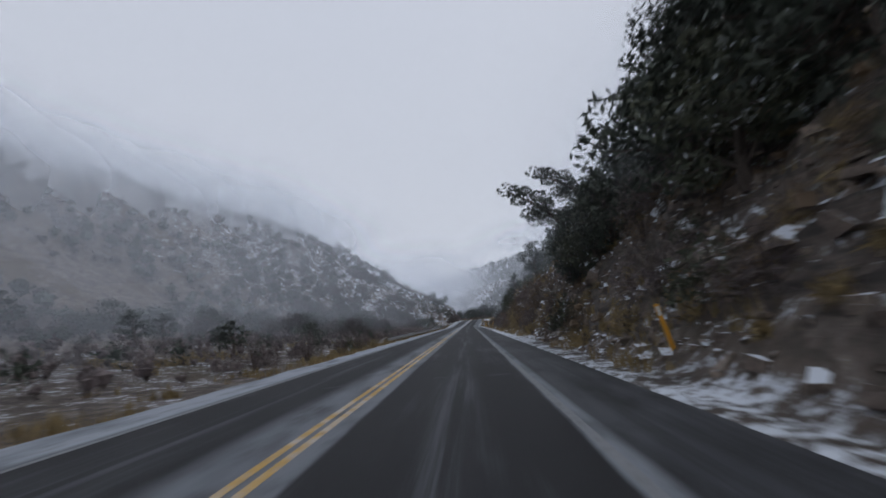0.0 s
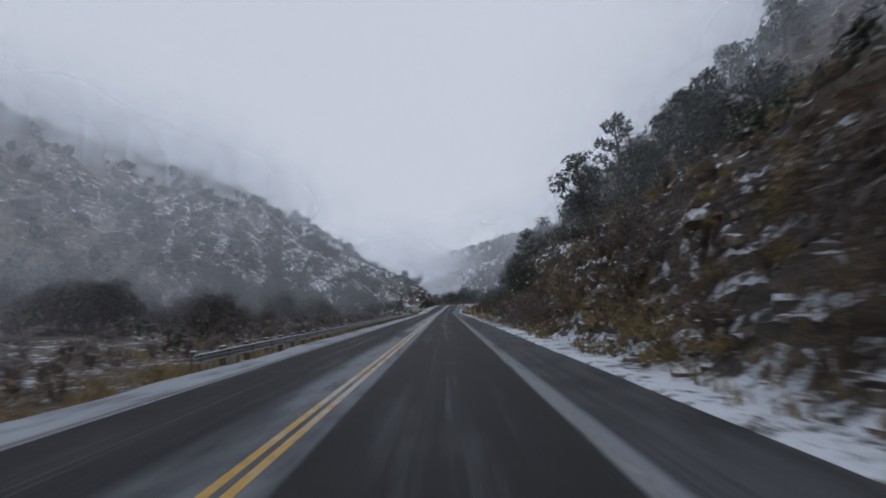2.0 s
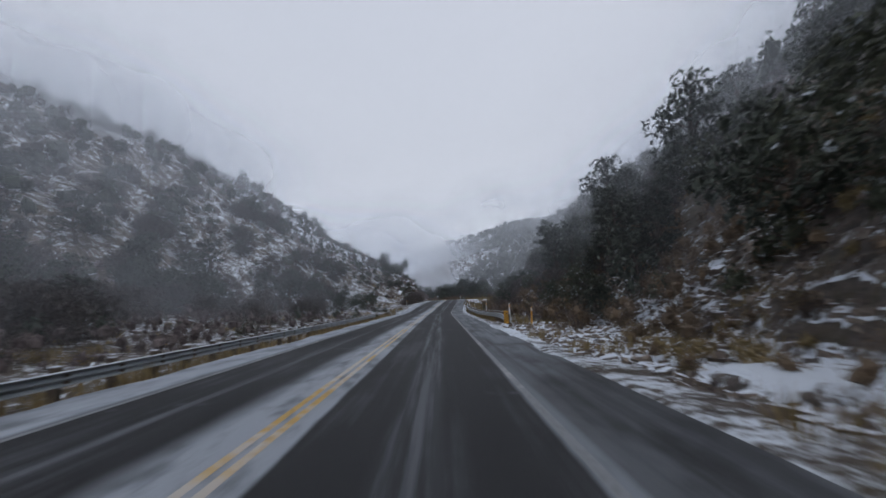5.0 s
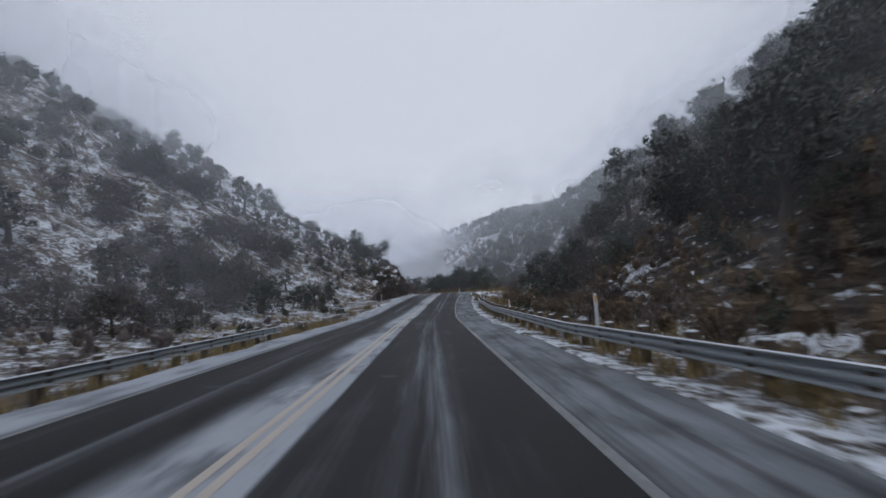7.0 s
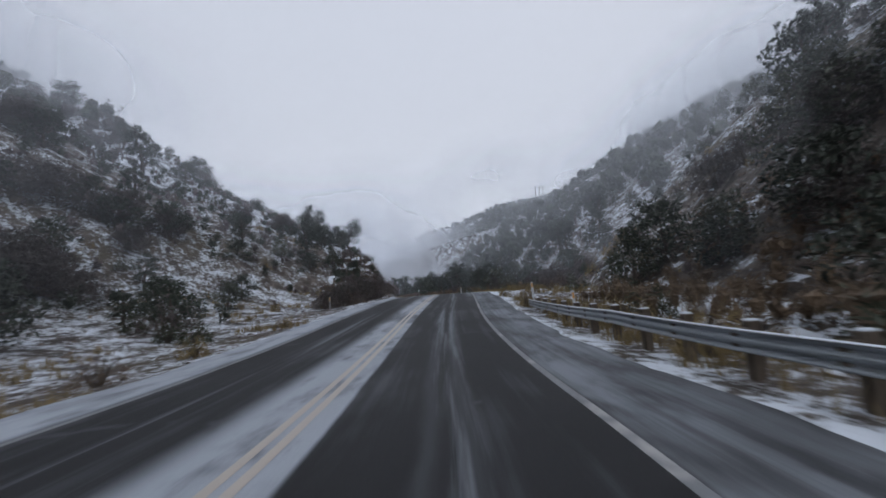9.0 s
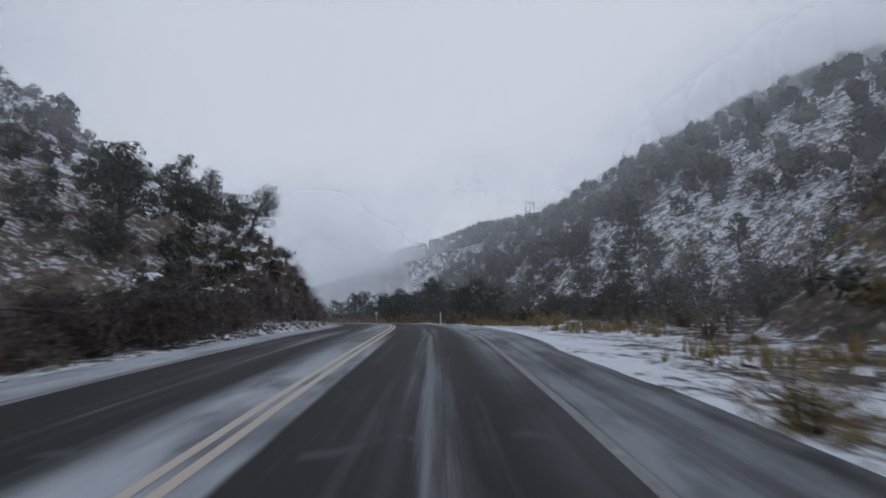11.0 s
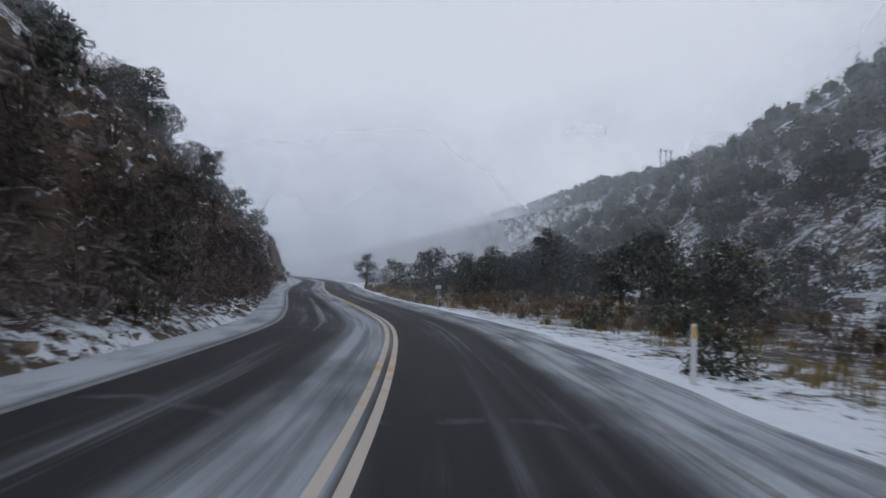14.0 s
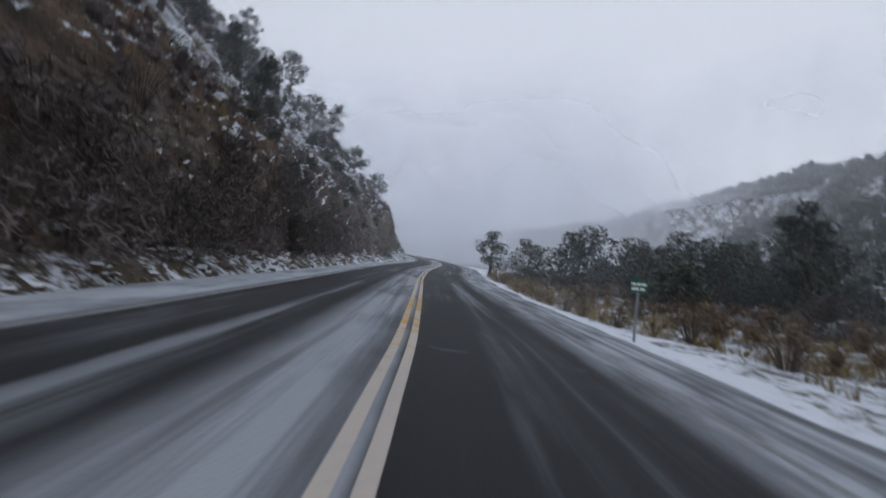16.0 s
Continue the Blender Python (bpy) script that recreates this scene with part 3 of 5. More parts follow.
# ---------------------------------------------------------------- fog and low cloud
def smooth(t):
    t = np.clip(t, 0, 1)
    return t * t * (3 - 2 * t)


def thickness(x, y, z, closing):
    """How much light a metre of the air takes: thin haze low down, cloud from the hills' shoulders up; open round the road's own tunnel."""
    s, u, zr = road_coords(x, y)
    lift = z - zr + 9 * fractal(x, y, 80, 3, 140)
    low = 0.0016 * np.interp(y, [0, 70, 140, 230, 330, 420], HAZE) + 0.05 * closing * smooth((y - 300) / 110) * smooth((40 - x) / 70)
    base = np.interp(y, [90, 220, 320], CLOUD_BASE)
    cloud = 0.004 * smooth((lift - 8) / 20) * np.interp(y, [90, 180, 260], [0.9, 0.75, 0.35]) + 0.045 * smooth((lift - base) / 30) * (1.0 if closing else 0.35)
    away = np.hypot(u, np.maximum(z - zr - 2, 0) * 2.6)
    over = z - ground(x, y, False)
    deep = smooth((y - 290) / 90) * smooth((80 - x) / 90)
    clear = np.where(s < 262, smooth((away - 8) / 12), 1.0) * np.exp(-np.clip(over - 1, 0, 60) / (np.interp(x, [20, 60], [12, 9]) + 28 * deep)) * (1 - smooth((over - 16 - 20 * deep) / 34))
    clear = clear * (1 - smooth((z - 80) / 36)) * smooth((212 - abs(x)) / 45) * smooth((450 - y) / 40)
    return (low + cloud) * clear * np.interp(x, [30, 75], [1, 1.7]), np.where(over < -5, 0, np.where(s < 262, away, 99))


def fog_bank(name, sheets, closing, label):
    """Many thin sheets of fog, each hiding as much as the air between it and the next would."""
    verts, faces, dens, base = [], [], [], 0
    for x, y, z, w, gap in sheets:
        thick, away = thickness(x, y, z, closing)
        rows_here = len(x) // w
        k = (np.arange(rows_here - 1)[:, None] * w + np.arange(w - 1)[None, :]).ravel()
        k = k[np.maximum.reduce([away[k], away[k + 1], away[k + w], away[k + w + 1]]) > 9]
        verts.append(np.stack([x, y, z], 1))
        faces.append(np.stack([k, k + 1, k + w + 1, k + w], 1) + base)
        dens.append(np.maximum(1 - np.exp(-thick * gap), np.where(away > 9, 0.0012, 0)))
        base += len(x)
    me = mesh_of(name, np.concatenate(verts), np.concatenate(faces), MIST, True)
    layer = me.attributes.new("veil", "FLOAT", "POINT")
    layer.data.foreach_set("value", np.concatenate(dens))
    tagged(new(name, me), label, "fog", kind="stuff")


def across(y0, gap):
    x, z = (a.ravel() for a in np.meshgrid(np.linspace(-210, 210, 141), np.linspace(-3, 117, 51)))
    return x, y0 + 0.04 * x + 3 * fractal(x, z * 0, 120, 2, int(y0)), z, 141, gap


def beside(x0, gap):
    y, z = (a.ravel() for a in np.meshgrid(np.linspace(-40, 440, 121), np.linspace(-3, 117, 51)))
    return x0 + 0 * y, y, z, 121, gap


HAZE, CLOUD_BASE = (1.9, 2.2, 2.2, 1.2, 1.0, 1.7), (26.0, 33.0, 45.0)
fog_bank("low_cloud", [across(y0, 17.0) for y0 in np.arange(24, 420, 17.0)], 1, "pale grey low cloud swallowing the hilltops")
fog_bank("hillside_mist", [beside(side * a, g) for side in (-1, 1) for a, g in ((18, 6), (25, 8), (34, 10), (45, 12), (58, 14), (73, 16), (90, 18))], 0, "thin pale mist hanging along the hillsides")


# ---------------------------------------------------------------- bedded rock faces of the cuts
def rock_face(name, s0, s1, u0, u1, bed, mat, label, seed, snow_at):
    """A finer skin over a cut bank, broken into ledges along the rock's beds; its rim dips under the soil."""
    ss, uu = np.arange(s0, s1, 0.22), np.linspace(u0, u1, 52)
    S, U = (a.ravel() for a in np.meshgrid(ss, uu, indexing="ij"))
    x, y = np.interp(S, STEP, AXIS[:, 0]), np.interp(S, STEP, AXIS[:, 1])
    hx, hy = np.interp(S, STEP, HEAD[:, 0]), np.interp(S, STEP, HEAD[:, 1])
    x, y = x + U * hy, y - U * hx
    z = ground(x, y)
    warp = 1.1 * fractal(x, y, 9, 3, seed) + 0.5 * fractal(x, y, 2.2, 3, seed + 3)
    q = (z + bed * y + warp) / 0.85
    part_way = q - np.floor(q)
    stair = np.floor(q) + np.clip((part_way - 0.5) / 0.3, 0, 1)
    rugged = smooth((fractal(x, y, 14, 3, seed + 7) + 0.45) / 0.4)
    z = z + 0.85 * (stair - q) * 1.15 * rugged + 0.22 * abs(fractal(x + z, y - z, 1.1, 3, seed + 11)) * rugged
    rim = np.minimum.reduce([(S - s0) / 3, (s1 - S) / 3, abs(U - u0) / 0.9, abs(u1 - U) / 1.6])
    z = z + 0.14 - 0.55 * (1 - smooth(rim))
    w = len(uu)
    k = (np.arange(len(ss) - 1)[:, None] * w + np.arange(w - 1)[None, :]).ravel()
    order = (k, k + w, k + w + 1, k + 1) if u1 > u0 else (k, k + 1, k + w + 1, k + w)
    me = mesh_of(name, np.stack([x, y, z], 1), np.stack(order, 1), mat)
    layer = me.attributes.new("snowy", "FLOAT", "POINT")
    layer.data.foreach_set("value", np.interp(S, *snow_at))
    tagged(new(name, me), label, "rock face", kind="structure")


rock_face("rock_face_right", -6, 104, 6.6, 15.5, 0.16, strata_material("dark_bedded_rock", (0.038, 0.032, 0.03), (0.135, 0.108, 0.09), -0.16), "dark bedded rock of the road cut, snow on its ledges", 201, ([0, 30, 55, 64, 84, 95], [-0.03, -0.02, 0.02, 0.08, 0.08, 0.0]))
rock_face("rock_face_right_far", 124, 192, 9.5, 19.0, 0.2, bpy.data.materials["dark_bedded_rock"], "dark weathered rock above the guard rail, half hidden by brush", 231, ([120, 190], [-0.03, -0.02]))
rock_face("rock_face_left", 204, 290, -6.3, -13.5, -0.22, strata_material("rusty_bedded_rock", (0.048, 0.035, 0.028), (0.17, 0.115, 0.08), 0.22), "rust-brown bedded rock of the cut bank, snow on its ledges", 211, ([204, 226, 240, 290], [-0.015, -0.005, 0.025, 0.035]))


# ---------------------------------------------------------------- guard rails and posts
def rail_profile():
    """A W-beam in cross-section: offset towards the road and height."""
    t = np.linspace(0, 1, 13)
    return np.stack([0.04 * np.cos(4 * np.pi * t) - 0.04, -0.31 * t], 1)


def guard_rail(stations, offsets, side, top, label):
    """side: +1 on the right of the road. top: rail's height over the road's level."""
    rail = new("guard_rail")
    x, y, z, h = on_road(stations[0], offsets[0])
    rail.location = (x, y, z)
    tagged(rail, label, "guard rail", "guard rails")
    inv = Matrix.Translation((-x, -y, -z))
    ss = np.arange(stations[0], stations[-1] + 0.1, 0.95)
    prof = rail_profile()
    rings = []
    for s in ss:
        px, py, pz, ph = on_road(s, float(np.interp(s, stations, offsets)))
        rx, ry = math.cos(radians(ph)), math.sin(radians(ph))
        pz += float(np.interp(s, stations, top)) if np.ndim(top) else top
        rings.append([(px - x - side * q[0] * -rx * -1, py - y - side * q[0] * -ry * -1, pz - z + q[1]) for q in prof])
    rings = np.array(rings)
    w = len(prof)
    v = rings.reshape(-1, 3)
    i = (np.arange(len(ss) - 1)[:, None] * w + np.arange(w - 1)[None, :]).ravel()
    faces = np.stack([i, i + 1, i + w + 1, i + w], 1)
    beam = part("beam", mesh_of("beam", v, faces, STEEL, True), rail, "galvanised steel W-beam with snow on its lip")
    mod = beam.modifiers.new("thickness", "SOLIDIFY")
    mod.thickness = 0.012
    lip = np.array([r[0] for r in rings]) + (0, 0, 0.012)
    seg = np.stack([lip + (-0.03, 0, 0), lip + (0, 0, 0.018), lip + (0.035, 0, 0)], 1).reshape(-1, 3)
    i = (np.arange(len(ss) - 1)[:, None] * 3 + np.arange(2)[None, :]).ravel()
    part("snow_lip", mesh_of("snow_lip", seg, np.stack([i, i + 1, i + 4, i + 3], 1), SNOWCAP, True), rail, "thin line of snow on the beam")
    post_me = mesh_of("post", *box_piece(-0.09, 0.09, -0.09, 0.09, -0.9, 0.11, 0.012), TIMBER)
    block_me = mesh_of("block", *box_piece(-0.10, 0.10, -0.08, 0.08, -0.33, 0.02, 0.012), TIMBER)
    cap_me = mesh_of("snow_cap", *joined([box_piece(-0.085, 0.085, -0.085, 0.085, 0.112, 0.14, 0.02)]), SNOWCAP)
    for s in np.arange(stations[0] + 0.5, stations[-1], 1.905):
        off = float(np.interp(s, stations, offsets))
        lift = float(np.interp(s, stations, top)) if np.ndim(top) else top
        px, py, pz, ph = on_road(s, off + side * 0.33, lift)
        for name, me, shiftx in (("post", post_me, 0.0), ("block", block_me, -side * 0.19), ("snow_cap", cap_me, 0.0)):
            p = part(name, me, rail)
            p.matrix_local = inv @ pose(px, py, pz, 0, 0, ph + (180 if name == "snow_cap" and side < 0 else 0)) @ pose(shiftx, 0, 0)
    return rail


guard_rail([55, 61, 70, 148, 154.4], [-7.2, -6.6, -6.4, -6.4, -6.6], -1, [0.18, 0.30, 0.34, 0.36, 0.34], "long grey steel guard rail on wooden posts beside dry grass")
guard_rail([121.5, 124, 128, 133, 142, 150, 158, 165, 171, 177, 183, 187], [6.35, 6.45, 6.5, 6.5, 6.25, 6.2, 6.2, 6.2, 6.2, 6.2, 6.2, 6.25], 1, [0.52, 0.6, 0.59, 0.53, 0.46, 0.54, 0.61, 0.63, 0.68, 0.52, 0.33, 0.2], "long grey steel guard rail on snow-capped wooden posts")


def delineator(x, y, label, kind="white", height=1.15, lean=0.0, turn=0.0):
    z = float(ground(x, y)[0])
    thing = new("delineator_post")
    thing.matrix_world = pose(x, y, z - 0.05, 0, lean, turn)
    tagged(thing, label, "marker post", "roadside marker posts")
    post = joined([box_piece(-0.05, 0.05, -0.012, 0.012, 0, height, 0.008), box_piece(-0.05, -0.035, -0.03, -0.0125, 0, height - 0.1), box_piece(0.035, 0.05, -0.03, -0.0125, 0, height - 0.1)])
    part("post", mesh_of("post", *post, PLASTIC if kind == "white" else REFLECT), thing)
    part("reflector", mesh_of("reflector", *box_piece(-0.038, 0.038, -0.022, -0.0125, height - 0.28, height - 0.06), REFLECT if kind == "white" else LETTER), thing, "small reflector plate")
    return thing


delineator(8.3, 122.4, "slim amber marker post behind the rail's end", "amber", 1.25, 2)
delineator(7.3, 125.6, "slim white delineator post behind the guard rail", "white", 1.5)
delineator(6.9, 11.5, "slim amber marker post leaning at the foot of the bank", "amber", 1.15, -14)
delineator(7.1, 141.4, "slim white delineator post behind the guard rail", "white", 1.6)
delineator(7.9, 184.0, "slim white delineator post near the guard rail's end", "white", 1.4, -3)
delineator(7.1, 157.8, "slim white delineator post behind the guard rail", "white", 1.3, -3)
delineator(7.4, 175.6, "slim white delineator post behind the guard rail", "white", 1.3, -3)
delineator(8.3, 235.6, "slim white delineator post on the snowy verge", "white", 1.2)
delineator(-5.4, 196.5, "slim white delineator post on the grassy verge", "white", 1.0)
delineator(-10.5, 288.0, "slim white delineator post on the grassy verge", "white", 1.1)


def end_marker():
    x, y, z, h = on_road(121.2, 6.45)
    thing = new("object_marker")
    thing.matrix_world = pose(x, y, float(ground(x, y)[0]), 0, 0, h)
    tagged(thing, "yellow and black striped hazard plate at the rail's end", "road sign")
    part("post", mesh_of("post", *box_piece(-0.03, 0.03, 0.0, 0.04, -0.1, 1.05, 0.01), STEEL), thing)
    plate = part("plate", mesh_of("plate", *box_piece(-0.15, 0.15, -0.012, -0.002, 0.2, 1.0), REFLECT), thing)
    dark = plain_material("black_sheeting", (0.02, 0.02, 0.02), 0.5)
    for k in range(5):
        z0 = 0.24 + 0.15 * k
        v = np.array([(-0.15, -0.016, z0), (0.15, -0.016, z0 + 0.16), (0.15, -0.016, z0 + 0.22), (-0.15, -0.016, z0 + 0.06), (-0.15, -0.0125, z0), (0.15, -0.0125, z0 + 0.16), (0.15, -0.0125, z0 + 0.22), (-0.15, -0.0125, z0 + 0.06)])
        v[:, 2] = np.minimum(v[:, 2], 0.99)
        f = np.array([(0, 1, 2, 3), (4, 7, 6, 5), (0, 4, 5, 1), (1, 5, 6, 2), (2, 6, 7, 3), (3, 7, 4, 0)])
        part("stripe", mesh_of("stripe", v, f, dark), plate)


end_marker()


def mile_sign():
    x, y, h = 1.35, 256.5, on_road(258.0)[3]
    thing = new("marker_sign")
    thing.matrix_world = pose(x, y, float(ground(x, y)[0]), 0, -3, h - 4)
    tagged(thing, "small green roadside sign on a thin steel post", "road sign")
    part("post", mesh_of("post", *joined([box_piece(-0.03, 0.03, 0.0, 0.012, -0.1, 1.62), box_piece(-0.03, -0.02, 0.0125, 0.035, -0.1, 1.6), box_piece(0.02, 0.03, 0.0125, 0.035, -0.1, 1.6)]), STEEL), thing)
    panel = part("panel", mesh_of("panel", *box_piece(-0.22, 0.22, -0.012, -0.002, 1.24, 1.52), GREEN), thing)
    part("header", mesh_of("header", *box_piece(-0.16, 0.04, -0.012, -0.002, 1.53, 1.63), GREEN), thing)
    for z0, spans in ((1.41, ((-0.18, -0.08), (-0.06, 0.04), (0.06, 0.18))), (1.29, ((-0.18, 0.0), (0.03, 0.15)))):
        for a, c in spans:
            part("bar", mesh_of("bar", *box_piece(a, c, -0.0165, -0.0125, z0, z0 + 0.07), LETTER), panel)


mile_sign()


def power_pole(x, y, height):
    z = float(ground(x, y)[0])
    thing = new("utility_pole")
    thing.matrix_world = pose(x, y, z - 0.6, 0, 0, 25)
    tagged(thing, "tall thin timber power-line pole with a short crossarm", "utility pole", "power-line poles")
    v, f = tube([(0, 0, 0), (0.05, 0, height * 0.5), (0.1, 0, height)], [0.24, 0.21, 0.17], 8)
    part("pole", mesh_of("pole", v, f, TIMBER, True), thing)
    part("crossarm", mesh_of("crossarm", *box_piece(-0.7, 0.9, -0.11, 0.11, height - 0.9, height - 0.65, 0.03), TIMBER), thing)
    for dx in (-0.58, 0.78):
        v, f = tube([(dx, 0, height - 0.68), (dx, 0, height - 0.45), (dx, 0, height - 0.25)], [0.06, 0.13, 0.05], 8)
        part("insulator", mesh_of("insulator", v, f, STEEL, True), thing)


for px, py, h in ((65.4, 402, 12.8), (67.8, 403.6, 12.0), (70.2, 405.2, 11.6)):
    power_pole(px, py, h)


# ---------------------------------------------------------------- plants
def crown_points(rand, count, centre, radii):
    d = rand.normal(size=(count, 3))
    d /= np.linalg.norm(d, axis=1)[:, None]
    return np.asarray(centre) + d * np.asarray(radii) * rand.uniform(0.55, 1.0, (count, 1)) ** 0.5


def make_tree(name, seed, height, width, leaf, clumps, per, size, label, lean=0.0, bare=0.28, tall=1.0, stretch=1.25):
    """A tapered trunk, limbs and a crown of many leaf tufts in uneven clumps."""
    rand = np.random.default_rng(seed)
    tree = new(name)
    bend = np.array([lean, rand.uniform(-0.06, 0.06), 0]) * height
    def stem(t):
        return np.array([bend[0] * t * t + 0.03 * height * math.sin(5 * t + seed), bend[1] * t + 0.03 * height * math.cos(4 * t + seed), height * 0.93 * t])
    ts = np.linspace(-0.03, 1, 9)
    base_r = 0.035 * height
    wood = [tube([stem(t) for t in ts], [base_r * (1.25 - 1.15 * max(t, 0)) for t in ts], 7)]
    tufts = []
    for k in range(clumps):
        t = bare + (1 - bare) * (k + rand.uniform(0, 0.8)) / clumps
        angle = k * 2.4 + rand.uniform(-0.5, 0.5)
        shape = math.sin(math.pi * min(1, 0.25 + 0.75 * (t - bare) / (1 - bare)) ** tall)
        reach = width * (0.25 + 0.75 * shape) * rand.uniform(0.55, 1.1)
        root = stem(max(0.12, t - 0.14))
        tip = stem(t) + np.array([math.cos(angle), math.sin(angle), 0]) * reach
        tip[2] += rand.uniform(-0.05, 0.1) * height
        mid = (root + tip) / 2 + np.array([0, 0, 0.05 * height]) + rand.normal(size=3) * 0.02 * height
        r = base_r * 0.42 * (1.2 - t)
        wood.append(tube([root, mid, tip], [r, r * 0.7, r * 0.25], 5))
        spread = width * rand.uniform(0.32, 0.55)
        tufts.append(crown_points(rand, per, tip, (spread, spread, spread * 0.62)))
        tufts.append(crown_points(rand, per // 3, (mid + tip) / 2, (spread * 0.7, spread * 0.7, spread * 0.5)))
    tagged(part("trunk", mesh_of("trunk", *joined(wood), BARK, True), tree, "gnarled grey-brown trunk and limbs"), kind="stuff")
    v, f = leaves(np.concatenate(tufts), size, rand, stretch)
    part("crown", mesh_of("crown", v, f, leaf), tree)
    return tagged(tree, label, "tree", "hillside trees")


def make_shrub(name, seed, height, width, leaf, count, size, label, group, stretch=2.2, droop=0.55):
    """A round shrub: twigs that fan out from the ground, and fine tips."""
    rand = np.random.default_rng(seed)
    shrub = new(name)
    wood = []
    for k in range(14):
        angle, lean = rand.uniform(0, 6.3), rand.uniform(0.1, 0.9)
        tip = np.array([math.cos(angle) * lean * width, math.sin(angle) * lean * width, height * (1.0 - 0.45 * lean) * rand.uniform(0.7, 1)])
        wood.append(tube([(0.04 * math.cos(angle), 0.04 * math.sin(angle), -0.06), tip * 0.5 + (0, 0, 0.12 * height), tip], [0.022, 0.014, 0.004], 4))
    tagged(part("branchwork", mesh_of("branchwork", *joined(wood), BARK), shrub, "thin bare twigs"), kind="stuff")
    d = rand.normal(size=(count, 3))
    d /= np.linalg.norm(d, axis=1)[:, None]
    d[:, 2] = abs(d[:, 2])
    lump = 0.78 + 0.34 * np.sin(3 * np.arctan2(d[:, 1], d[:, 0]) + seed) * d[:, 2] + 0.12 * np.sin(7 * d[:, 0] + seed)
    p = d * np.array([width, width, height]) * (rand.uniform(0.45, 1.0, count) ** 0.6 * lump)[:, None]
    p[:, 2] += 0.03
    v, f = leaves(p, size, rand, stretch, droop)
    part("foliage", mesh_of("foliage", v, f, leaf), shrub)
    return tagged(shrub, label, "shrub", group)


made = {}


def plant(kind, x, y, scale=1.0, turn=None, sink=0.1, flat=1.0):
    """Puts a plant of a kind on the land; the first of each kind is built, the rest are copies."""
    z = float(ground(x, y)[0]) - sink * scale
    turn = rng.uniform(0, 360) if turn is None else turn
    m = pose(x, y, z, 0, 0, turn) @ Matrix.Diagonal((scale, scale, scale * flat, 1))
    if kind not in made:
        maker, args = KINDS[kind]
        made[kind] = maker(*args)
        made[kind].matrix_basis = m
        return made[kind]
    ob = made[kind]
    hold = ob.matrix_basis.copy()
    ob.matrix_basis = Matrix.Identity(4)
    copy = copy_thing(ob, m)
    ob.matrix_basis = hold
    return copy


PINE, JUN, OAK = "dark green pinyon pine rooted on the stony slope", "dark olive juniper tree on the stony slope", "dense dark evergreen oak among snow patches"
KINDS = {
    "pine_a": (make_tree, ("pine_tree", 1, 6.5, 2.0, NEEDLES, 20, 76, 0.145, PINE)),
    "pine_b": (make_tree, ("pine_tree", 2, 7.5, 1.9, NEEDLES, 22, 72, 0.145, PINE, 0.08)),
    "pine_lean": (make_tree, ("pine_tree", 3, 7.0, 2.3, NEEDLES, 20, 190, 0.10, "dark pinyon pine leaning out from the rocky bank", 0.22, 0.42)),
    "pine_hang": (make_tree, ("pine_tree", 13, 5.6, 1.35, NEEDLES, 22, 130, 0.085, "small dark pinyon pine leaning out from the rocky bank", 0.85, 0.5)),
    "pine_spire": (make_tree, ("pine_tree", 4, 6.5, 1.35, NEEDLES, 26, 130, 0.10, "narrow dark pine standing above the slope", 0.03, 0.12, 0.7)),
    "juniper_a": (make_tree, ("juniper_tree", 5, 4.5, 2.0, JUNIPER, 18, 110, 0.125, JUN, 0.05, 0.12)),
    "juniper_b": (make_tree, ("juniper_tree", 6, 4.0, 1.7, JUNIPER, 18, 170, 0.095, JUN, 0.0, 0.10)),
    "oak_a": (make_tree, ("oak_tree", 7, 4.2, 2.2, NEEDLES, 18, 90, 0.145, OAK, 0.0, 0.08)),
    "mid_pine": (make_tree, ("pine_tree", 8, 6.0, 1.9, NEEDLES, 18, 44, 0.2, PINE)),
    "mid_pine_b": (make_tree, ("pine_tree", 9, 6.8, 1.7, NEEDLES, 18, 42, 0.2, PINE, 0.06, 0.3)),
    "mid_juniper": (make_tree, ("juniper_tree", 10, 4.0, 1.9, JUNIPER, 16, 46, 0.19, JUN, 0.0, 0.1)),
    "mid_oak": (make_tree, ("oak_tree", 12, 3.6, 2.0, NEEDLES, 16, 46, 0.195, OAK, 0.0, 0.08)),
    "scrub_oak": (make_tree, ("scrub_oak", 14, 2.6, 1.9, SCRUB, 30, 78, 0.095, "wide dense purple-brown scrub oak among snow patches", 0.0, 0.02, 1.0, 2.2)),
    "scrub_oak_b": (make_tree, ("scrub_oak", 15, 2.2, 1.7, SCRUB, 28, 78, 0.09, "low rounded purple-brown scrub oak among snow patches", 0.05, 0.02, 1.0, 2.2)),
    "twig_a": (make_shrub, ("twig_shrub", 21, 1.7, 1.3, BROWN, 560, 0.062, "leafless purple-brown twiggy shrub on the slope", "bare shrubs", 2.3)),
    "twig_b": (make_shrub, ("twig_shrub", 22, 1.3, 1.2, BROWN, 540, 0.06, "leafless purple-brown twiggy shrub on the slope", "bare shrubs", 2.3)),
    "rust_a": (make_shrub, ("sage_shrub", 23, 1.1, 0.9, RUST, 760, 0.036, "rusty brown dry shrub beside the road", "dry shrubs", 2.2)),
    "straw_a": (make_shrub, ("straw_shrub", 24, 0.8, 0.65, STRAW, 560, 0.034, "straw-yellow dry rabbitbrush beside the road", "dry shrubs", 4.0, 0.75)),
    "green_a": (make_shrub, ("green_shrub", 25, 1.3, 1.2, JUNIPER, 480, 0.073, "low olive-green shrub on the slope", "green shrubs", 1.8)),
}

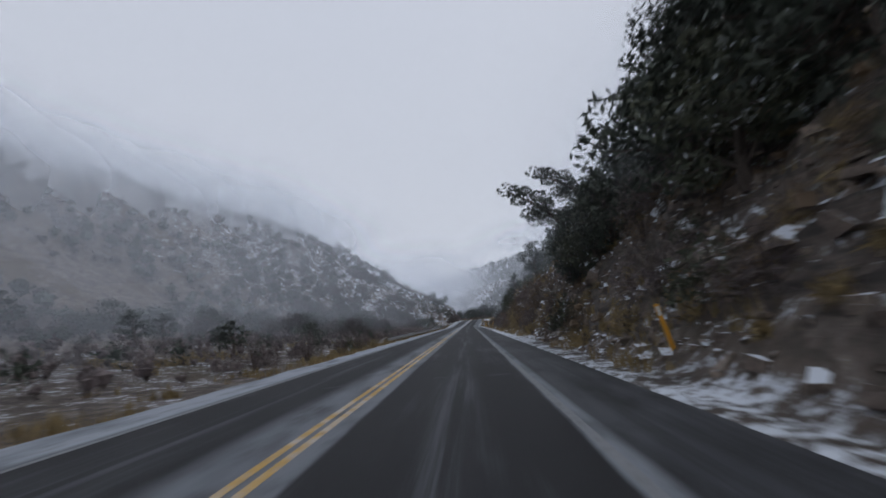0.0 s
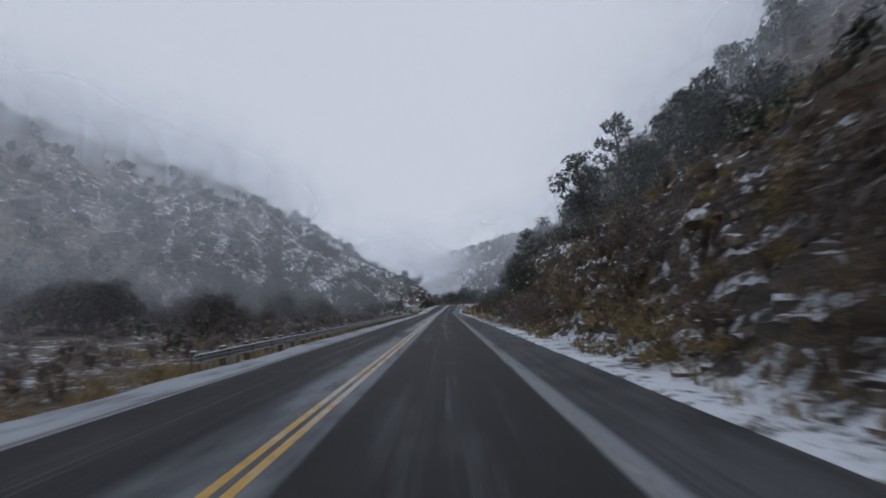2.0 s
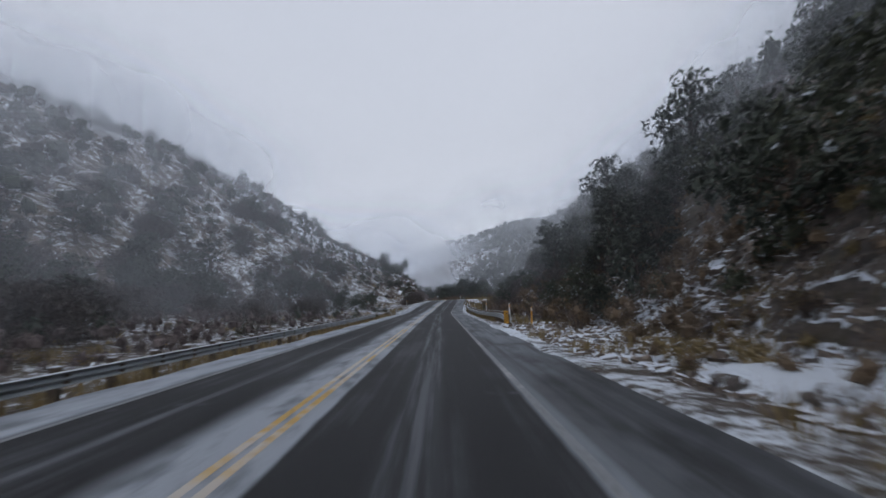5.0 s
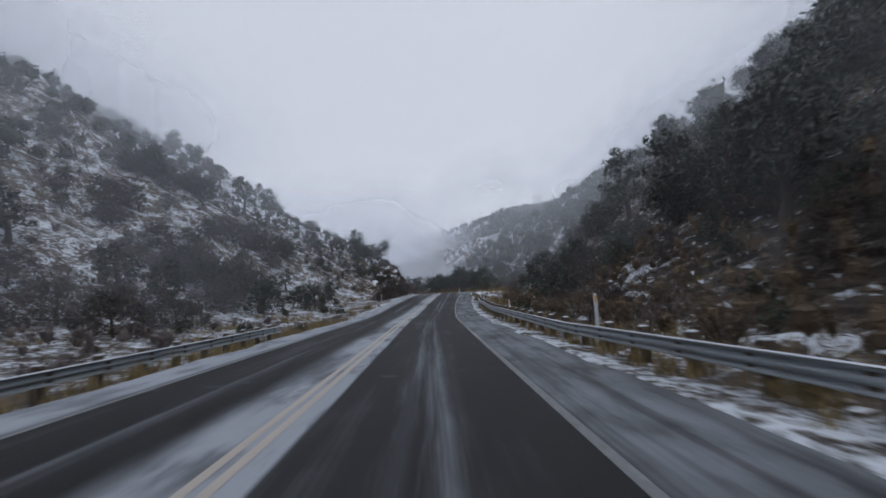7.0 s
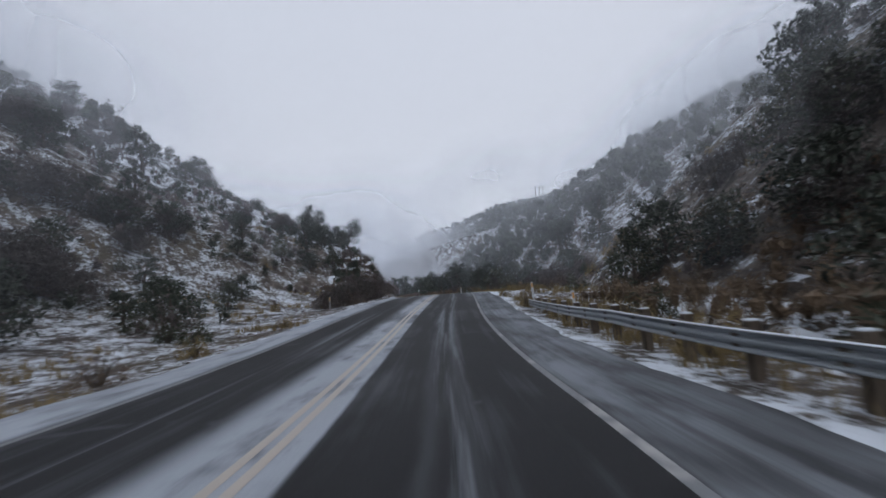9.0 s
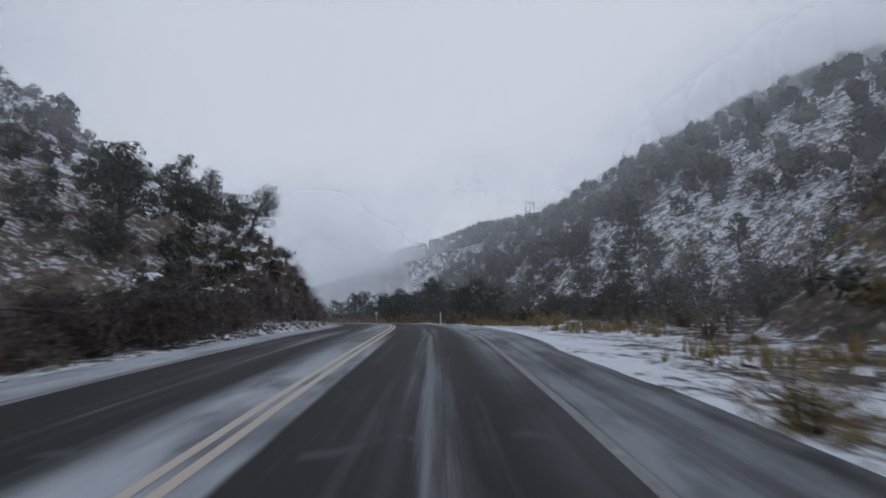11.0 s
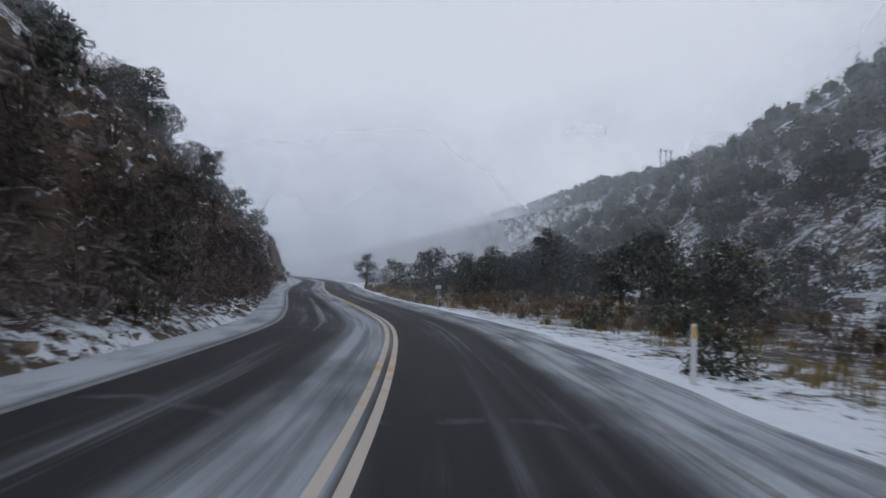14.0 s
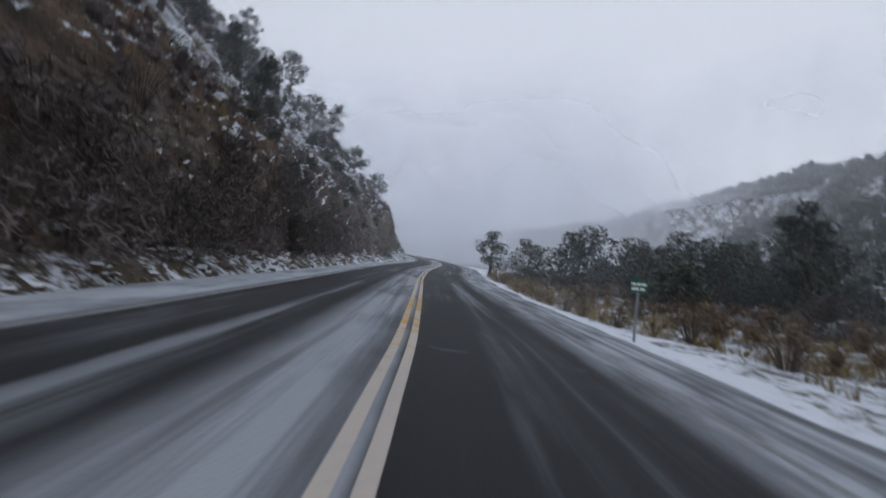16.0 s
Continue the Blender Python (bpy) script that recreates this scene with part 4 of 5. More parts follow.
# trees that stand out
for kind, x, y, scale, turn in [
    ("pine_hang", 9.9, 27.6, 1.0, 178), ("pine_hang", 12.0, 29.5, 1.0, 160), ("juniper_b", 9.6, 26.6, 0.8, 40), ("juniper_a", 10.2, 28.8, 0.8, 90), ("oak_a", 9.6, 29.8, 0.6, 50), ("pine_a", 9.2, 31.0, 0.72, 20), ("juniper_a", 9.4, 25.6, 0.85, 70), ("oak_a", 9.3, 22.6, 0.85, 10), ("pine_b", 12.2, 19.0, 1.1, 10), ("pine_lean", 12.2, 15.0, 1.0, 190),
    ("pine_b", 11.5, 12.0, 1.25, 30), ("oak_a", 10.5, 16.5, 1.2, 200), ("oak_a", 14.2, 20.0, 1.25, 30), ("oak_a", 13.4, 15.5, 1.6, 120), ("pine_a", 14.0, 23.5, 1.1, 0), ("juniper_a", 9.9, 12.5, 1.0, 20), ("oak_a", 11.2, 9.5, 1.0, 210), ("oak_a", 14.0, 27.0, 1.4, 60), ("oak_a", 15.5, 24.0, 1.5, 160), ("oak_a", 13.2, 31.5, 1.1, 250), ("pine_a", 13, 8, 1.4, 80), ("juniper_b", 10.8, 33.5, 1.0, 130),
    ("pine_a", 13.0, 73.6, 1.0, 20), ("pine_b", 14.4, 64.8, 0.5, 60), ("oak_a", 15.5, 60.0, 0.8, 160), ("juniper_a", 15.0, 67.0, 0.8, 220),
    ("pine_spire", 11.6, 95.5, 0.55, 0), ("pine_b", 11.7, 91.5, 0.58, 250), ("juniper_a", 10.2, 88.5, 0.6, 40), ("oak_a", 9.4, 81.5, 0.62, 60), ("juniper_b", 9.1, 79.0, 0.66, 15), ("juniper_a", 12.0, 99.0, 0.9, 80), ("pine_spire", 15.0, 117.0, 0.8, 0), ("oak_a", 13.0, 104.0, 1.0, 30),
    ("pine_b", 21.0, 155.5, 0.75, 20), ("pine_a", 24.0, 152.0, 0.9, 120), ("oak_a", 27.0, 150.0, 1.3, 200), ("oak_a", 18, 146, 1.2, 70), ("pine_a", 22, 143, 1.3, 10), ("pine_b", 19.0, 131, 0.75, 45), ("oak_a", 17.0, 127, 0.9, 140), ("pine_a", 20, 121, 1.3, 250), ("pine_b", 15.5, 137, 0.5, 300),
    ("pine_a", -12.0, 217.2, 0.85, 40), ("juniper_a", -9.0, 219.0, 0.5, 140), ("oak_a", -10.8, 214.0, 0.5, 220), ("juniper_b", -14.0, 213.5, 0.55, 10), ("oak_a", -6.6, 219.6, 0.4, 300), ("pine_b", -17.5, 211, 0.5, 100), ("oak_a", -13.0, 187.5, 0.7, 20), ("oak_a", -15.5, 190.5, 0.6, 190), ("juniper_a", -12.8, 195.5, 0.5, 75), ("oak_a", -13.5, 200, 0.5, 260), ("twig_a", -11.0, 183.0, 1.5, 10), ("oak_a", -16, 178, 0.9, 150),
    ("pine_lean", -9.2, 233.4, 0.72, 0), ("pine_a", -10.6, 231.8, 0.6, 50), ("oak_a", -12.0, 229.5, 0.65, 200), ("pine_b", -13.5, 226.5, 0.55, 130), ("juniper_a", -9.4, 229.0, 0.65, 90), ("pine_b", -15, 231, 0.6, 10), ("pine_a", -14.0, 235.5, 0.75, 300), ("oak_a", -11.5, 226.0, 0.7, 10),
    ("pine_spire", -22.0, 266.5, 0.75, 0), ("pine_spire", -31.0, 271.5, 0.7, 0), ("pine_b", -45, 305, 0.8, 40), ("pine_a", -18, 254, 0.7, 10), ("pine_a", -26, 262, 0.8, 80),
    ("pine_a", -13.2, 294.3, 0.8, 60), ("juniper_a", -8.4, 290.7, 1.0, 20), ("oak_a", -3.2, 288.0, 1.4, 160), ("oak_a", 1.5, 293.5, 1.3, 60), ("pine_a", 5.0, 292.0, 1.0, 280), ("juniper_a", 9.0, 288.0, 1.2, 30), ("pine_b", 12.0, 283.0, 1.0, 90), ("oak_a", 16.0, 279.0, 1.3, 150), ("pine_a", 20.0, 275.0, 1.0, 240), ("juniper_b", 24.0, 268.0, 1.3, 45), ("oak_a", 27.0, 262.0, 1.2, 200),
]:
    plant(kind, x, y, scale, turn)

# shrubs that stand out along the verge
for kind, x, y, scale in [
    ("rust_a", 7.4, 62.5, 1.5), ("rust_a", 7.2, 66.0, 1.5), ("rust_a", 7.6, 69.5, 1.3), ("straw_a", 6.9, 59.6, 1.3), ("twig_a", 7.8, 72.5, 1.0), ("twig_a", 7.4, 82.0, 1.1), ("twig_a", 7.6, 86.0, 1.0), ("rust_a", 8.2, 46.5, 1.1), ("twig_b", 7.3, 41.0, 1.0), ("rust_a", 7.2, 44.0, 1.2), ("straw_a", 7.0, 48.5, 1.4), ("straw_a", 7.1, 37.5, 1.3), ("rust_a", 7.5, 32.0, 1.0), ("straw_a", 7.0, 20.5, 1.2), ("straw_a", 7.3, 15.5, 1.5), ("rust_a", 7.6, 9.5, 1.2), ("straw_a", 7.2, 24.0, 1.1),
    ("green_a", 8.2, 92.5, 1.2), ("rust_a", 8.5, 84.0, 1.7), ("green_a", 9.2, 79.0, 1.6), ("straw_a", 7.2, 77.0, 1.2), ("green_a", 7.8, 74.5, 0.9),
    ("rust_a", -7.6, 43.0, 1.5), ("green_a", -8.2, 45.0, 0.9), ("rust_a", -7.8, 37.0, 1.0), ("straw_a", -7.2, 47.0, 1.4), ("rust_a", -8.0, 50.0, 1.2), ("straw_a", -7.0, 52.5, 1.2), ("twig_a", -9.0, 33.0, 1.3), ("green_a", -10.5, 49, 1.2), ("twig_a", -9.5, 26.0, 1.4),
    ("green_a", -7.2, 160.0, 0.7), ("straw_a", -6.6, 164.0, 1.2), ("rust_a", -7.0, 172.0, 1.1), ("straw_a", -6.5, 176.5, 1.2), ("green_a", -8.5, 181.0, 0.9), ("straw_a", -5.9, 186, 1.0), ("rust_a", -5.4, 199.0, 0.9), ("straw_a", -5.0, 203.5, 1.0), ("twig_a", -3.6, 216.8, 0.9), ("twig_b", -4.6, 213.5, 1.1), ("rust_a", -3.0, 214.4, 0.6), ("twig_a", -5.2, 210.8, 1.1), ("green_a", -2.2, 220.6, 0.5), ("straw_a", -4.2, 208.5, 1.0),
    ("green_a", 9.3, 248.6, 0.8), ("straw_a", 9.4, 222.8, 1.1), ("straw_a", 10.5, 226.0, 0.8), ("green_a", 9.6, 237.4, 0.9), ("straw_a", 12.0, 231.0, 1.0), ("green_a", 17.5, 252.0, 1.3), ("rust_a", 5.0, 258.0, 1.4), ("rust_a", 3.2, 261.0, 1.5), ("rust_a", 6.5, 254.5, 1.5), ("straw_a", 7.5, 250.6, 0.9), ("rust_a", -0.5, 264.5, 1.1), ("straw_a", -5.2, 277.0, 1.5), ("straw_a", -7.0, 281.0, 1.5), ("rust_a", -8.8, 286.5, 1.5), ("straw_a", -11.2, 291.5, 1.5), ("straw_a", -10.2, 289.5, 1.3), ("rust_a", 9.5, 256.0, 1.6), ("straw_a", 13.5, 259.0, 1.3),
    ("straw_a", 7.0, 133.0, 1.2), ("rust_a", 9.0, 138.0, 1.6), ("twig_a", 10.0, 143.0, 1.4), ("twig_a", 9.5, 149.0, 1.4), ("rust_a", 9.2, 155.0, 1.4), ("twig_a", 11.0, 160.0, 1.5), ("straw_a", 7.2, 162.0, 1.5), ("straw_a", 7.6, 168.0, 1.6), ("green_a", 9.5, 166.0, 1.1), ("straw_a", 8.4, 174.0, 1.7), ("green_a", 10.5, 176.0, 1.1), ("straw_a", 7.4, 184.0, 1.3), ("rust_a", 8.8, 189.0, 1.2), ("straw_a", 8.0, 193.5, 1.2), ("twig_b", 9.6, 128.0, 1.4), ("twig_a", 10.4, 118.0, 1.3), ("twig_a", 9.8, 124.5, 1.3), ("rust_a", 9.0, 114.0, 1.2),
]:
    plant(kind, x, y, scale)

for k in range(46):
    kind = ("rust_a", "rust_a", "straw_a", "rust_a", "twig_b")[k % 5]
    plant(kind, rng.uniform(7.3, 9.6), 41 + 0.78 * k, rng.uniform(1.2, 1.9))

for k in range(48):
    kind = ("rust_a", "twig_a", "straw_a", "green_a", "twig_b", "rust_a")[k % 6]
    plant(kind, rng.uniform(7.4, 13.0), 3 + 0.85 * k, rng.uniform(0.9, 1.6))

for k in range(34):
    kind = ("twig_a", "scrub_oak_b", "twig_a", "rust_a", "scrub_oak")[k % 5]
    px, py, pz, ph = on_road(234 + 1.35 * k, rng.uniform(-8.4, -5.9))
    plant(kind, px, py, rng.uniform(0.85, 1.35) * (0.7 if kind[:2] == "sc" else 1.0))


for k in range(40):
    px, py, pz, ph = on_road(204.5 + 1.45 * k, rng.uniform(-7.4, -5.9))
    plant(("twig_a", "twig_b")[k % 2], px, py, rng.uniform(0.8, 1.5))


for k in range(30):
    px, py, pz, ph = on_road(259 + 1.45 * k, rng.uniform(6.3, 8.2))
    plant(("straw_a", "rust_a", "straw_a")[k % 3], px, py, rng.uniform(0.9, 1.6))


for k in range(64):
    px, py, pz, ph = on_road(rng.uniform(200, 250), rng.uniform(10.0, 24))
    plant(("rust_a", "twig_a", "green_a", "straw_a")[k % 4], px, py, rng.uniform(0.7, 1.5))
for k in range(16):
    px, py, pz, ph = on_road(199 + 1.1 * k, rng.uniform(-8.0, -6.0))
    plant(("twig_a", "scrub_oak_b", "rust_a")[k % 3], px, py, rng.uniform(0.9, 1.4) * (0.6 if k % 3 == 1 else 1.0))


def scatter(count, x0, x1, y0, y1, seed):
    r = np.random.default_rng(seed)
    x, y = r.uniform(x0, x1, count), r.uniform(y0, y1, count)
    s, u, z = road_coords(x, y)
    return x, y, s, u


# woods on the slopes near the road
x, y, s, u = scatter(3000, -75, 62, -8, 330, 41)
taken, n_tree = [], 0
flat_right = (u > 0) & (s > 188) & (u < np.where(s < 244, 25, 16))
ok = (((u < -15) & (s < 200)) | ((u < np.where(s < 300, -14.5, -9.5)) & (s >= 205)) | ((u > 12) & (s < 195)) | ((u > 10) & (s >= 195))) & (abs(u) < 62) & ~flat_right & ~((u > 0) & (u < np.where(s < 74, 17, 15)) & (s > 38) & (s < 104))
for px, py, ss, uu in zip(x[ok], y[ok], s[ok], u[ok]):
    gap = 3.6 if abs(uu) < 40 else 4.6
    if any((px - a) ** 2 + (py - c) ** 2 < gap * gap for a, c in taken):
        continue
    if n_tree >= 420:
        break
    taken.append((px, py))
    near = abs(uu) < 15
    pick = rng.random()
    if (uu < 0 and ss > 222 and pick < 0.35) or (uu > 14 and ss > 240 and (pick * 7) % 1 < 0.4):
        continue
    if near and n_tree % 3 == 0:
        kind = ("oak_a", "juniper_a", "juniper_b", "pine_a")[int(pick * 4)]
    else:
        kind = ("mid_oak", "mid_juniper", "mid_oak", "mid_pine", "mid_pine_b")[int(pick * 5)]
    size, flat = rng.uniform(0.65, 1.1), 1.0
    if uu < 0 and ss < 225:
        size, flat = (rng.uniform(0.7, 1.3), 0.72) if ss < 178 else (rng.uniform(0.35, 0.6), 0.9)
        if ss < 110 and uu > -46:
            size = rng.uniform(0.4, 0.75)
    if uu < 0 and abs(uu) < 34 and ((70 < ss < 178 and pick < 0.75) or (ss > 222 and pick > 0.62)):
        kind, size, flat = ("scrub_oak", "scrub_oak_b")[n_tree % 2], rng.uniform(0.75, 1.4), 1.0
    plant(kind, px, py, size, flat=flat)
    n_tree += 1

# dark masses of scrub oak on the slope behind the rail and on the bank across from it
r4 = np.random.default_rng(49)
for k in range(30):
    cs, cu = r4.uniform(70, 205), r4.uniform(-48, -19)
    for j in range(4):
        px, py, pz, ph = on_road(cs + r4.normal() * 2.2, cu + r4.normal() * 1.8)
        plant(("scrub_oak", "scrub_oak_b", "oak_a")[(k + j) % 3], px, py, r4.uniform(0.9, 1.5) * (0.75 if (k + j) % 3 == 2 else 1.0))
for k in range(95):
    px, py, pz, ph = on_road(r4.uniform(118, 190), r4.uniform(11.5, 32))
    plant(("scrub_oak", "oak_a", "scrub_oak_b", "juniper_a")[k % 4], px, py, r4.uniform(0.6, 1.2) * (0.8 if k % 2 else 1.0) * (0.7 if py < 150 else 1.0))

for k in range(16):
    px, py, pz, ph = on_road(196 + k, r4.uniform(-9.2, -6.8))
    plant(("twig_b", "scrub_oak_b", "twig_a", "rust_a")[k % 4], px, py, r4.uniform(1.1, 1.6) * (0.6 if k % 4 == 1 else 1.0))
for k in range(30):
    px, py, pz, ph = on_road(r4.uniform(206, 262), r4.uniform(17, 32))
    plant(("scrub_oak", "twig_b", "scrub_oak_b")[k % 3], px, py, r4.uniform(0.8, 1.3))

# the dense grove inside the bend
r2 = np.random.default_rng(47)
for k in range(34):
    px, py, pz, ph = on_road(r2.uniform(244, 326), r2.uniform(17, 56))
    kind = ("mid_oak", "mid_juniper", "oak_a", "mid_pine", "scrub_oak", "mid_pine_b", "scrub_oak_b")[k % 7]
    plant(kind, px, py, r2.uniform(0.8, 1.25))

# bare and dry shrubs on the slopes near the road
x, y, s, u = scatter(2400, -48, 42, -6, 320, 43)
flat_right = (u > 0) & (s > 188) & (u < 9)
ok = (((u < -10) & (s < 200)) | ((u < -5.6) & (s >= 203)) | ((u > 7.6) & (s < 100)) | ((u > 9) & (s >= 100))) & (abs(u) < 34) & ~flat_right
spots, n_shrub = [], 0
for px, py, ss, uu in zip(x[ok], y[ok], s[ok], u[ok]):
    if any((px - a) ** 2 + (py - c) ** 2 < 2.9 for a, c in spots) or n_shrub >= 520:
        continue
    spots.append((px, py))
    pick = rng.random()
    kind = ("twig_a", "green_a", "rust_a", "straw_a", "twig_b", "green_a", "rust_a")[int(pick * 7)]
    if pick > 0.93:
        kind = "straw_a"
    plant(kind, px, py, rng.uniform(0.55, 1.15))
    n_shrub += 1


# ---------------------------------------------------------------- what nobody could count
def ball(rows=4, cols=6):
    """A rough unit ball of quads."""
    v, f = [], []
    for i in range(rows + 1):
        for j in range(cols):
            a, c = math.pi * (i / rows) * 0.98 + 0.03, 2 * math.pi * j / cols
            v.append((math.sin(a) * math.cos(c), math.sin(a) * math.sin(c), math.cos(a)))
    for i in range(rows):
        for j in range(cols):
            k = (j + 1) % cols
            f.append((i * cols + j, (i + 1) * cols + j, (i + 1) * cols + k, i * cols + k))
    return np.array(v), np.array(f)


def woods(name, x, y, seed, tufts, size, leaf, label, low, high, core=0.62, stretch=1.2, wide=(0.3, 0.5)):
    """Many small far trees in one mesh: a dark core, tufts all round it and a short trunk."""
    r = np.random.default_rng(seed)
    n = len(x)
    z = ground(x, y)
    h = r.uniform(low, high, n)
    w = h * r.uniform(*wide, n)
    bv, bf = ball(3, 5)
    wob = 1 + 0.35 * r.normal(size=(n, len(bv), 1)).clip(-1, 1)
    centre = np.stack([x, y, z + h * 0.55], 1)
    radii = np.stack([w, w, h * 0.46], 1)
    cores = (centre[:, None] + bv[None] * wob * radii[:, None] * core).reshape(-1, 3)
    faces = (bf[None] + (np.arange(n) * len(bv))[:, None, None]).reshape(-1, 4)
    d = r.normal(size=(n, tufts, 3))
    d /= np.linalg.norm(d, axis=2)[..., None]
    lumps = 0.75 + 0.35 * np.sin(4 * np.arctan2(d[..., 1], d[..., 0]) + np.arange(n)[:, None]) * np.cos(3 * d[..., 2] + np.arange(n)[:, None])
    p = centre[:, None] + d * radii[:, None] * (lumps * r.uniform(0.6, 1.1, (n, tufts)))[..., None]
    lv, lf = leaves(p.reshape(-1, 3), size, r, stretch)
    v, f = joined([(cores, faces), (lv, lf)])
    me = mesh_of(name, v, f, leaf)
    tagged(new(name, me), label, "woods", kind="stuff")


def far_spots(count, x0, x1, y0, y1, seed, lo, hi):
    x, y, s, u = scatter(count, x0, x1, y0, y1, seed)
    patch = fractal(x, y, 22, 2, 77)
    keep = (abs(u) > lo) & (abs(u) <= hi) & (patch > -0.28)
    return x[keep], y[keep]


woods("left_hillside_woods", *far_spots(2500, -150, 0, -10, 420, 51, 48, 130), 52, 52, 0.36, NEEDLES, "dark evergreen woods scattered over the misty hillside", 2.4, 5.0, 0.6, 1.2, (0.38, 0.62))
woods("hillside_scrub_oaks", *far_spots(2200, -150, 0, -10, 420, 53, 44, 130), 54, 56, 0.3, SCRUB, "dark brown-grey scrub oaks in masses over the misty hillside", 1.6, 3.4, 0.6, 1.4, (0.5, 0.85))
woods("right_hillside_woods", *far_spots(2300, 0, 190, -10, 420, 50, 40, 130), 61, 70, 0.36, NEEDLES, "dark evergreen trees standing apart on the snowy hillside", 3.4, 7.6, 0.55, 1.2, (0.32, 0.54))
woods("right_hillside_scrub", *far_spots(1150, 0, 190, -10, 420, 62, 34, 120), 63, 46, 0.26, SCRUB, "low dark scrub scattered over the snowy hillside", 1.0, 2.4, 0.6, 1.4, (0.5, 0.8))
woods("distant_woods", *far_spots(3800, -330, 420, -20, 700, 55, 126, 420), 56, 9, 1.2, NEEDLES, "distant evergreen woods fading in the fog", 2.5, 5.5)


def spur_spots(count, seed):
    x, y, s, u = scatter(count, -60, 190, 262, 520, seed)
    keep = (u > 58) & (fractal(x, y, 16, 2, 79) > -0.2)
    return x[keep], y[keep]


woods("far_slope_woods", *spur_spots(3600, 59), 60, 20, 0.6, NEEDLES, "evergreen woods on the far slope, pale in the fog", 3.0, 6.5, 0.6, 1.2, (0.34, 0.55))
woods("hillside_scrub", *far_spots(3200, -130, 150, -10, 400, 57, 24, 120), 58, 14, 0.4, BROWN, "low brown scrub scattered over the slopes", 0.7, 1.6, 0.5)


def bench_spots(count, seed):
    x, y, s, u = scatter(count, -62, 60, -6, 330, seed)
    more = scatter(count, -48, 2, 205, 325, seed + 1)
    x, y, s, u = (np.r_[a, c] for a, c in zip((x, y, s, u), more))
    bare = (u > -16) & (fractal(x, y, 6, 2, 81) < 0.1)
    keep = ((u < -9.5) & (s < 205)) | ((u < -6) & (u > -40) & (s >= 205) & ~bare) | ((u > 12.5) & (s < 112)) | ((u > 10.5) & (s >= 112) & (s < 195)) | ((u > 13) & (s >= 195))
    return x[keep], y[keep]


woods("slope_scrub", *bench_spots(1050, 91), 92, 84, 0.06, BROWN, "low purple-brown scrub covering the slopes beside the road", 0.7, 1.7, 0.35, 2.2)
woods("dark_slope_scrub", *bench_spots(850, 93), 94, 84, 0.135, NEEDLES, "low dark evergreen scrub covering the slopes beside the road", 0.9, 2.2, 0.3)


def bank_spots(count, s0, s1, u0, u1, seed):
    r = np.random.default_rng(seed)
    spots = [on_road(s, u)[:2] for s, u in zip(r.uniform(s0, s1, count), r.uniform(u0, u1, count))]
    return np.array(spots).T


woods("left_bank_scrub", *bank_spots(480, 212, 326, -12.5, -6.8, 95), 96, 130, 0.05, BROWN, "bare purple-brown scrub crowding the cut bank", 0.4, 1.25, 0.45, 3.2)
woods("bench_scrub", *bank_spots(760, -6, 150, -26, -8.4, 101), 102, 90, 0.062, BROWN, "bare brown brush crowding the flat beside the road", 0.8, 1.8, 0.35, 2.2)
woods("bank_brush", *bank_spots(560, 204, 290, -7.8, -5.7, 103), 104, 110, 0.036, BROWN, "fine leafless brown brush on the foot of the cut bank", 0.25, 0.9, 0.35, 3.2)
woods("bank_top_scrub", *bank_spots(430, -4, 106, 11.5, 23, 105), 106, 110, 0.105, JUNIPER, "olive-green scrub along the top of the rocky bank", 0.7, 1.8, 0.45)
woods("rusty_brush", *bank_spots(520, 104, 186, 9, 18, 107), 108, 100, 0.075, RUST, "rusty brown brush behind the guard rail", 0.7, 1.7, 0.4, 2.4)
woods("bend_brush", *bank_spots(300, 236, 312, 9.5, 22, 109), 110, 100, 0.07, RUST, "rusty brown brush on the snowy flat inside the bend", 0.6, 1.6, 0.4, 2.4)
woods("right_bank_scrub", *bank_spots(330, -6, 106, 7.3, 15, 97), 98, 130, 0.04, RUST, "rusty dry scrub growing on the rocky bank", 0.4, 1.1, 0.4, 2.6, (0.4, 0.7))
woods("right_bank_tufts", *bank_spots(420, -4, 104, 6.9, 17, 99), 100, 80, 0.065, STRAW, "straw-coloured tussocks growing on the rocky bank", 0.3, 0.8, 0.3, 3.5, (0.4, 0.7))


def make_boulder(seed, size):
    """A jagged block: a rough ball pushed flat along random planes."""
    r = np.random.default_rng(seed)
    bv, bf = ball(6, 9)
    v = bv * (1 + 0.12 * r.normal(size=(len(bv), 1)))
    for k in range(9):
        d = r.normal(size=3)
        d /= np.linalg.norm(d)
        far = v @ d
        v = v - np.outer(np.maximum(far - r.uniform(0.45, 0.75), 0), d)
    v = v * (1.25, 0.9, 0.75) * size
    thing = new("boulder", mesh_of("boulder", v, bf, ROCK))
    return tagged(thing, "angular brown boulder half sunk in the bank, dusted with snow", "rock", "bank boulders")


KINDS["boulder_a"] = (make_boulder, (31, 0.55))
KINDS["boulder_b"] = (make_boulder, (32, 0.75))
KINDS["boulder_c"] = (make_boulder, (33, 0.4))
r3 = np.random.default_rng(48)
for k in range(120):
    right = k % 3 != 0
    px, py, pz, ph = on_road(r3.uniform(4, 92), r3.uniform(7.6, 14.5)) if right else on_road(r3.uniform(204, 262), r3.uniform(-11.5, -6.0))
    plant(("boulder_a", "boulder_b", "boulder_c")[k % 3], px, py, r3.uniform(0.4, 0.95) * (1.0 if right else 0.8), sink=0.12)


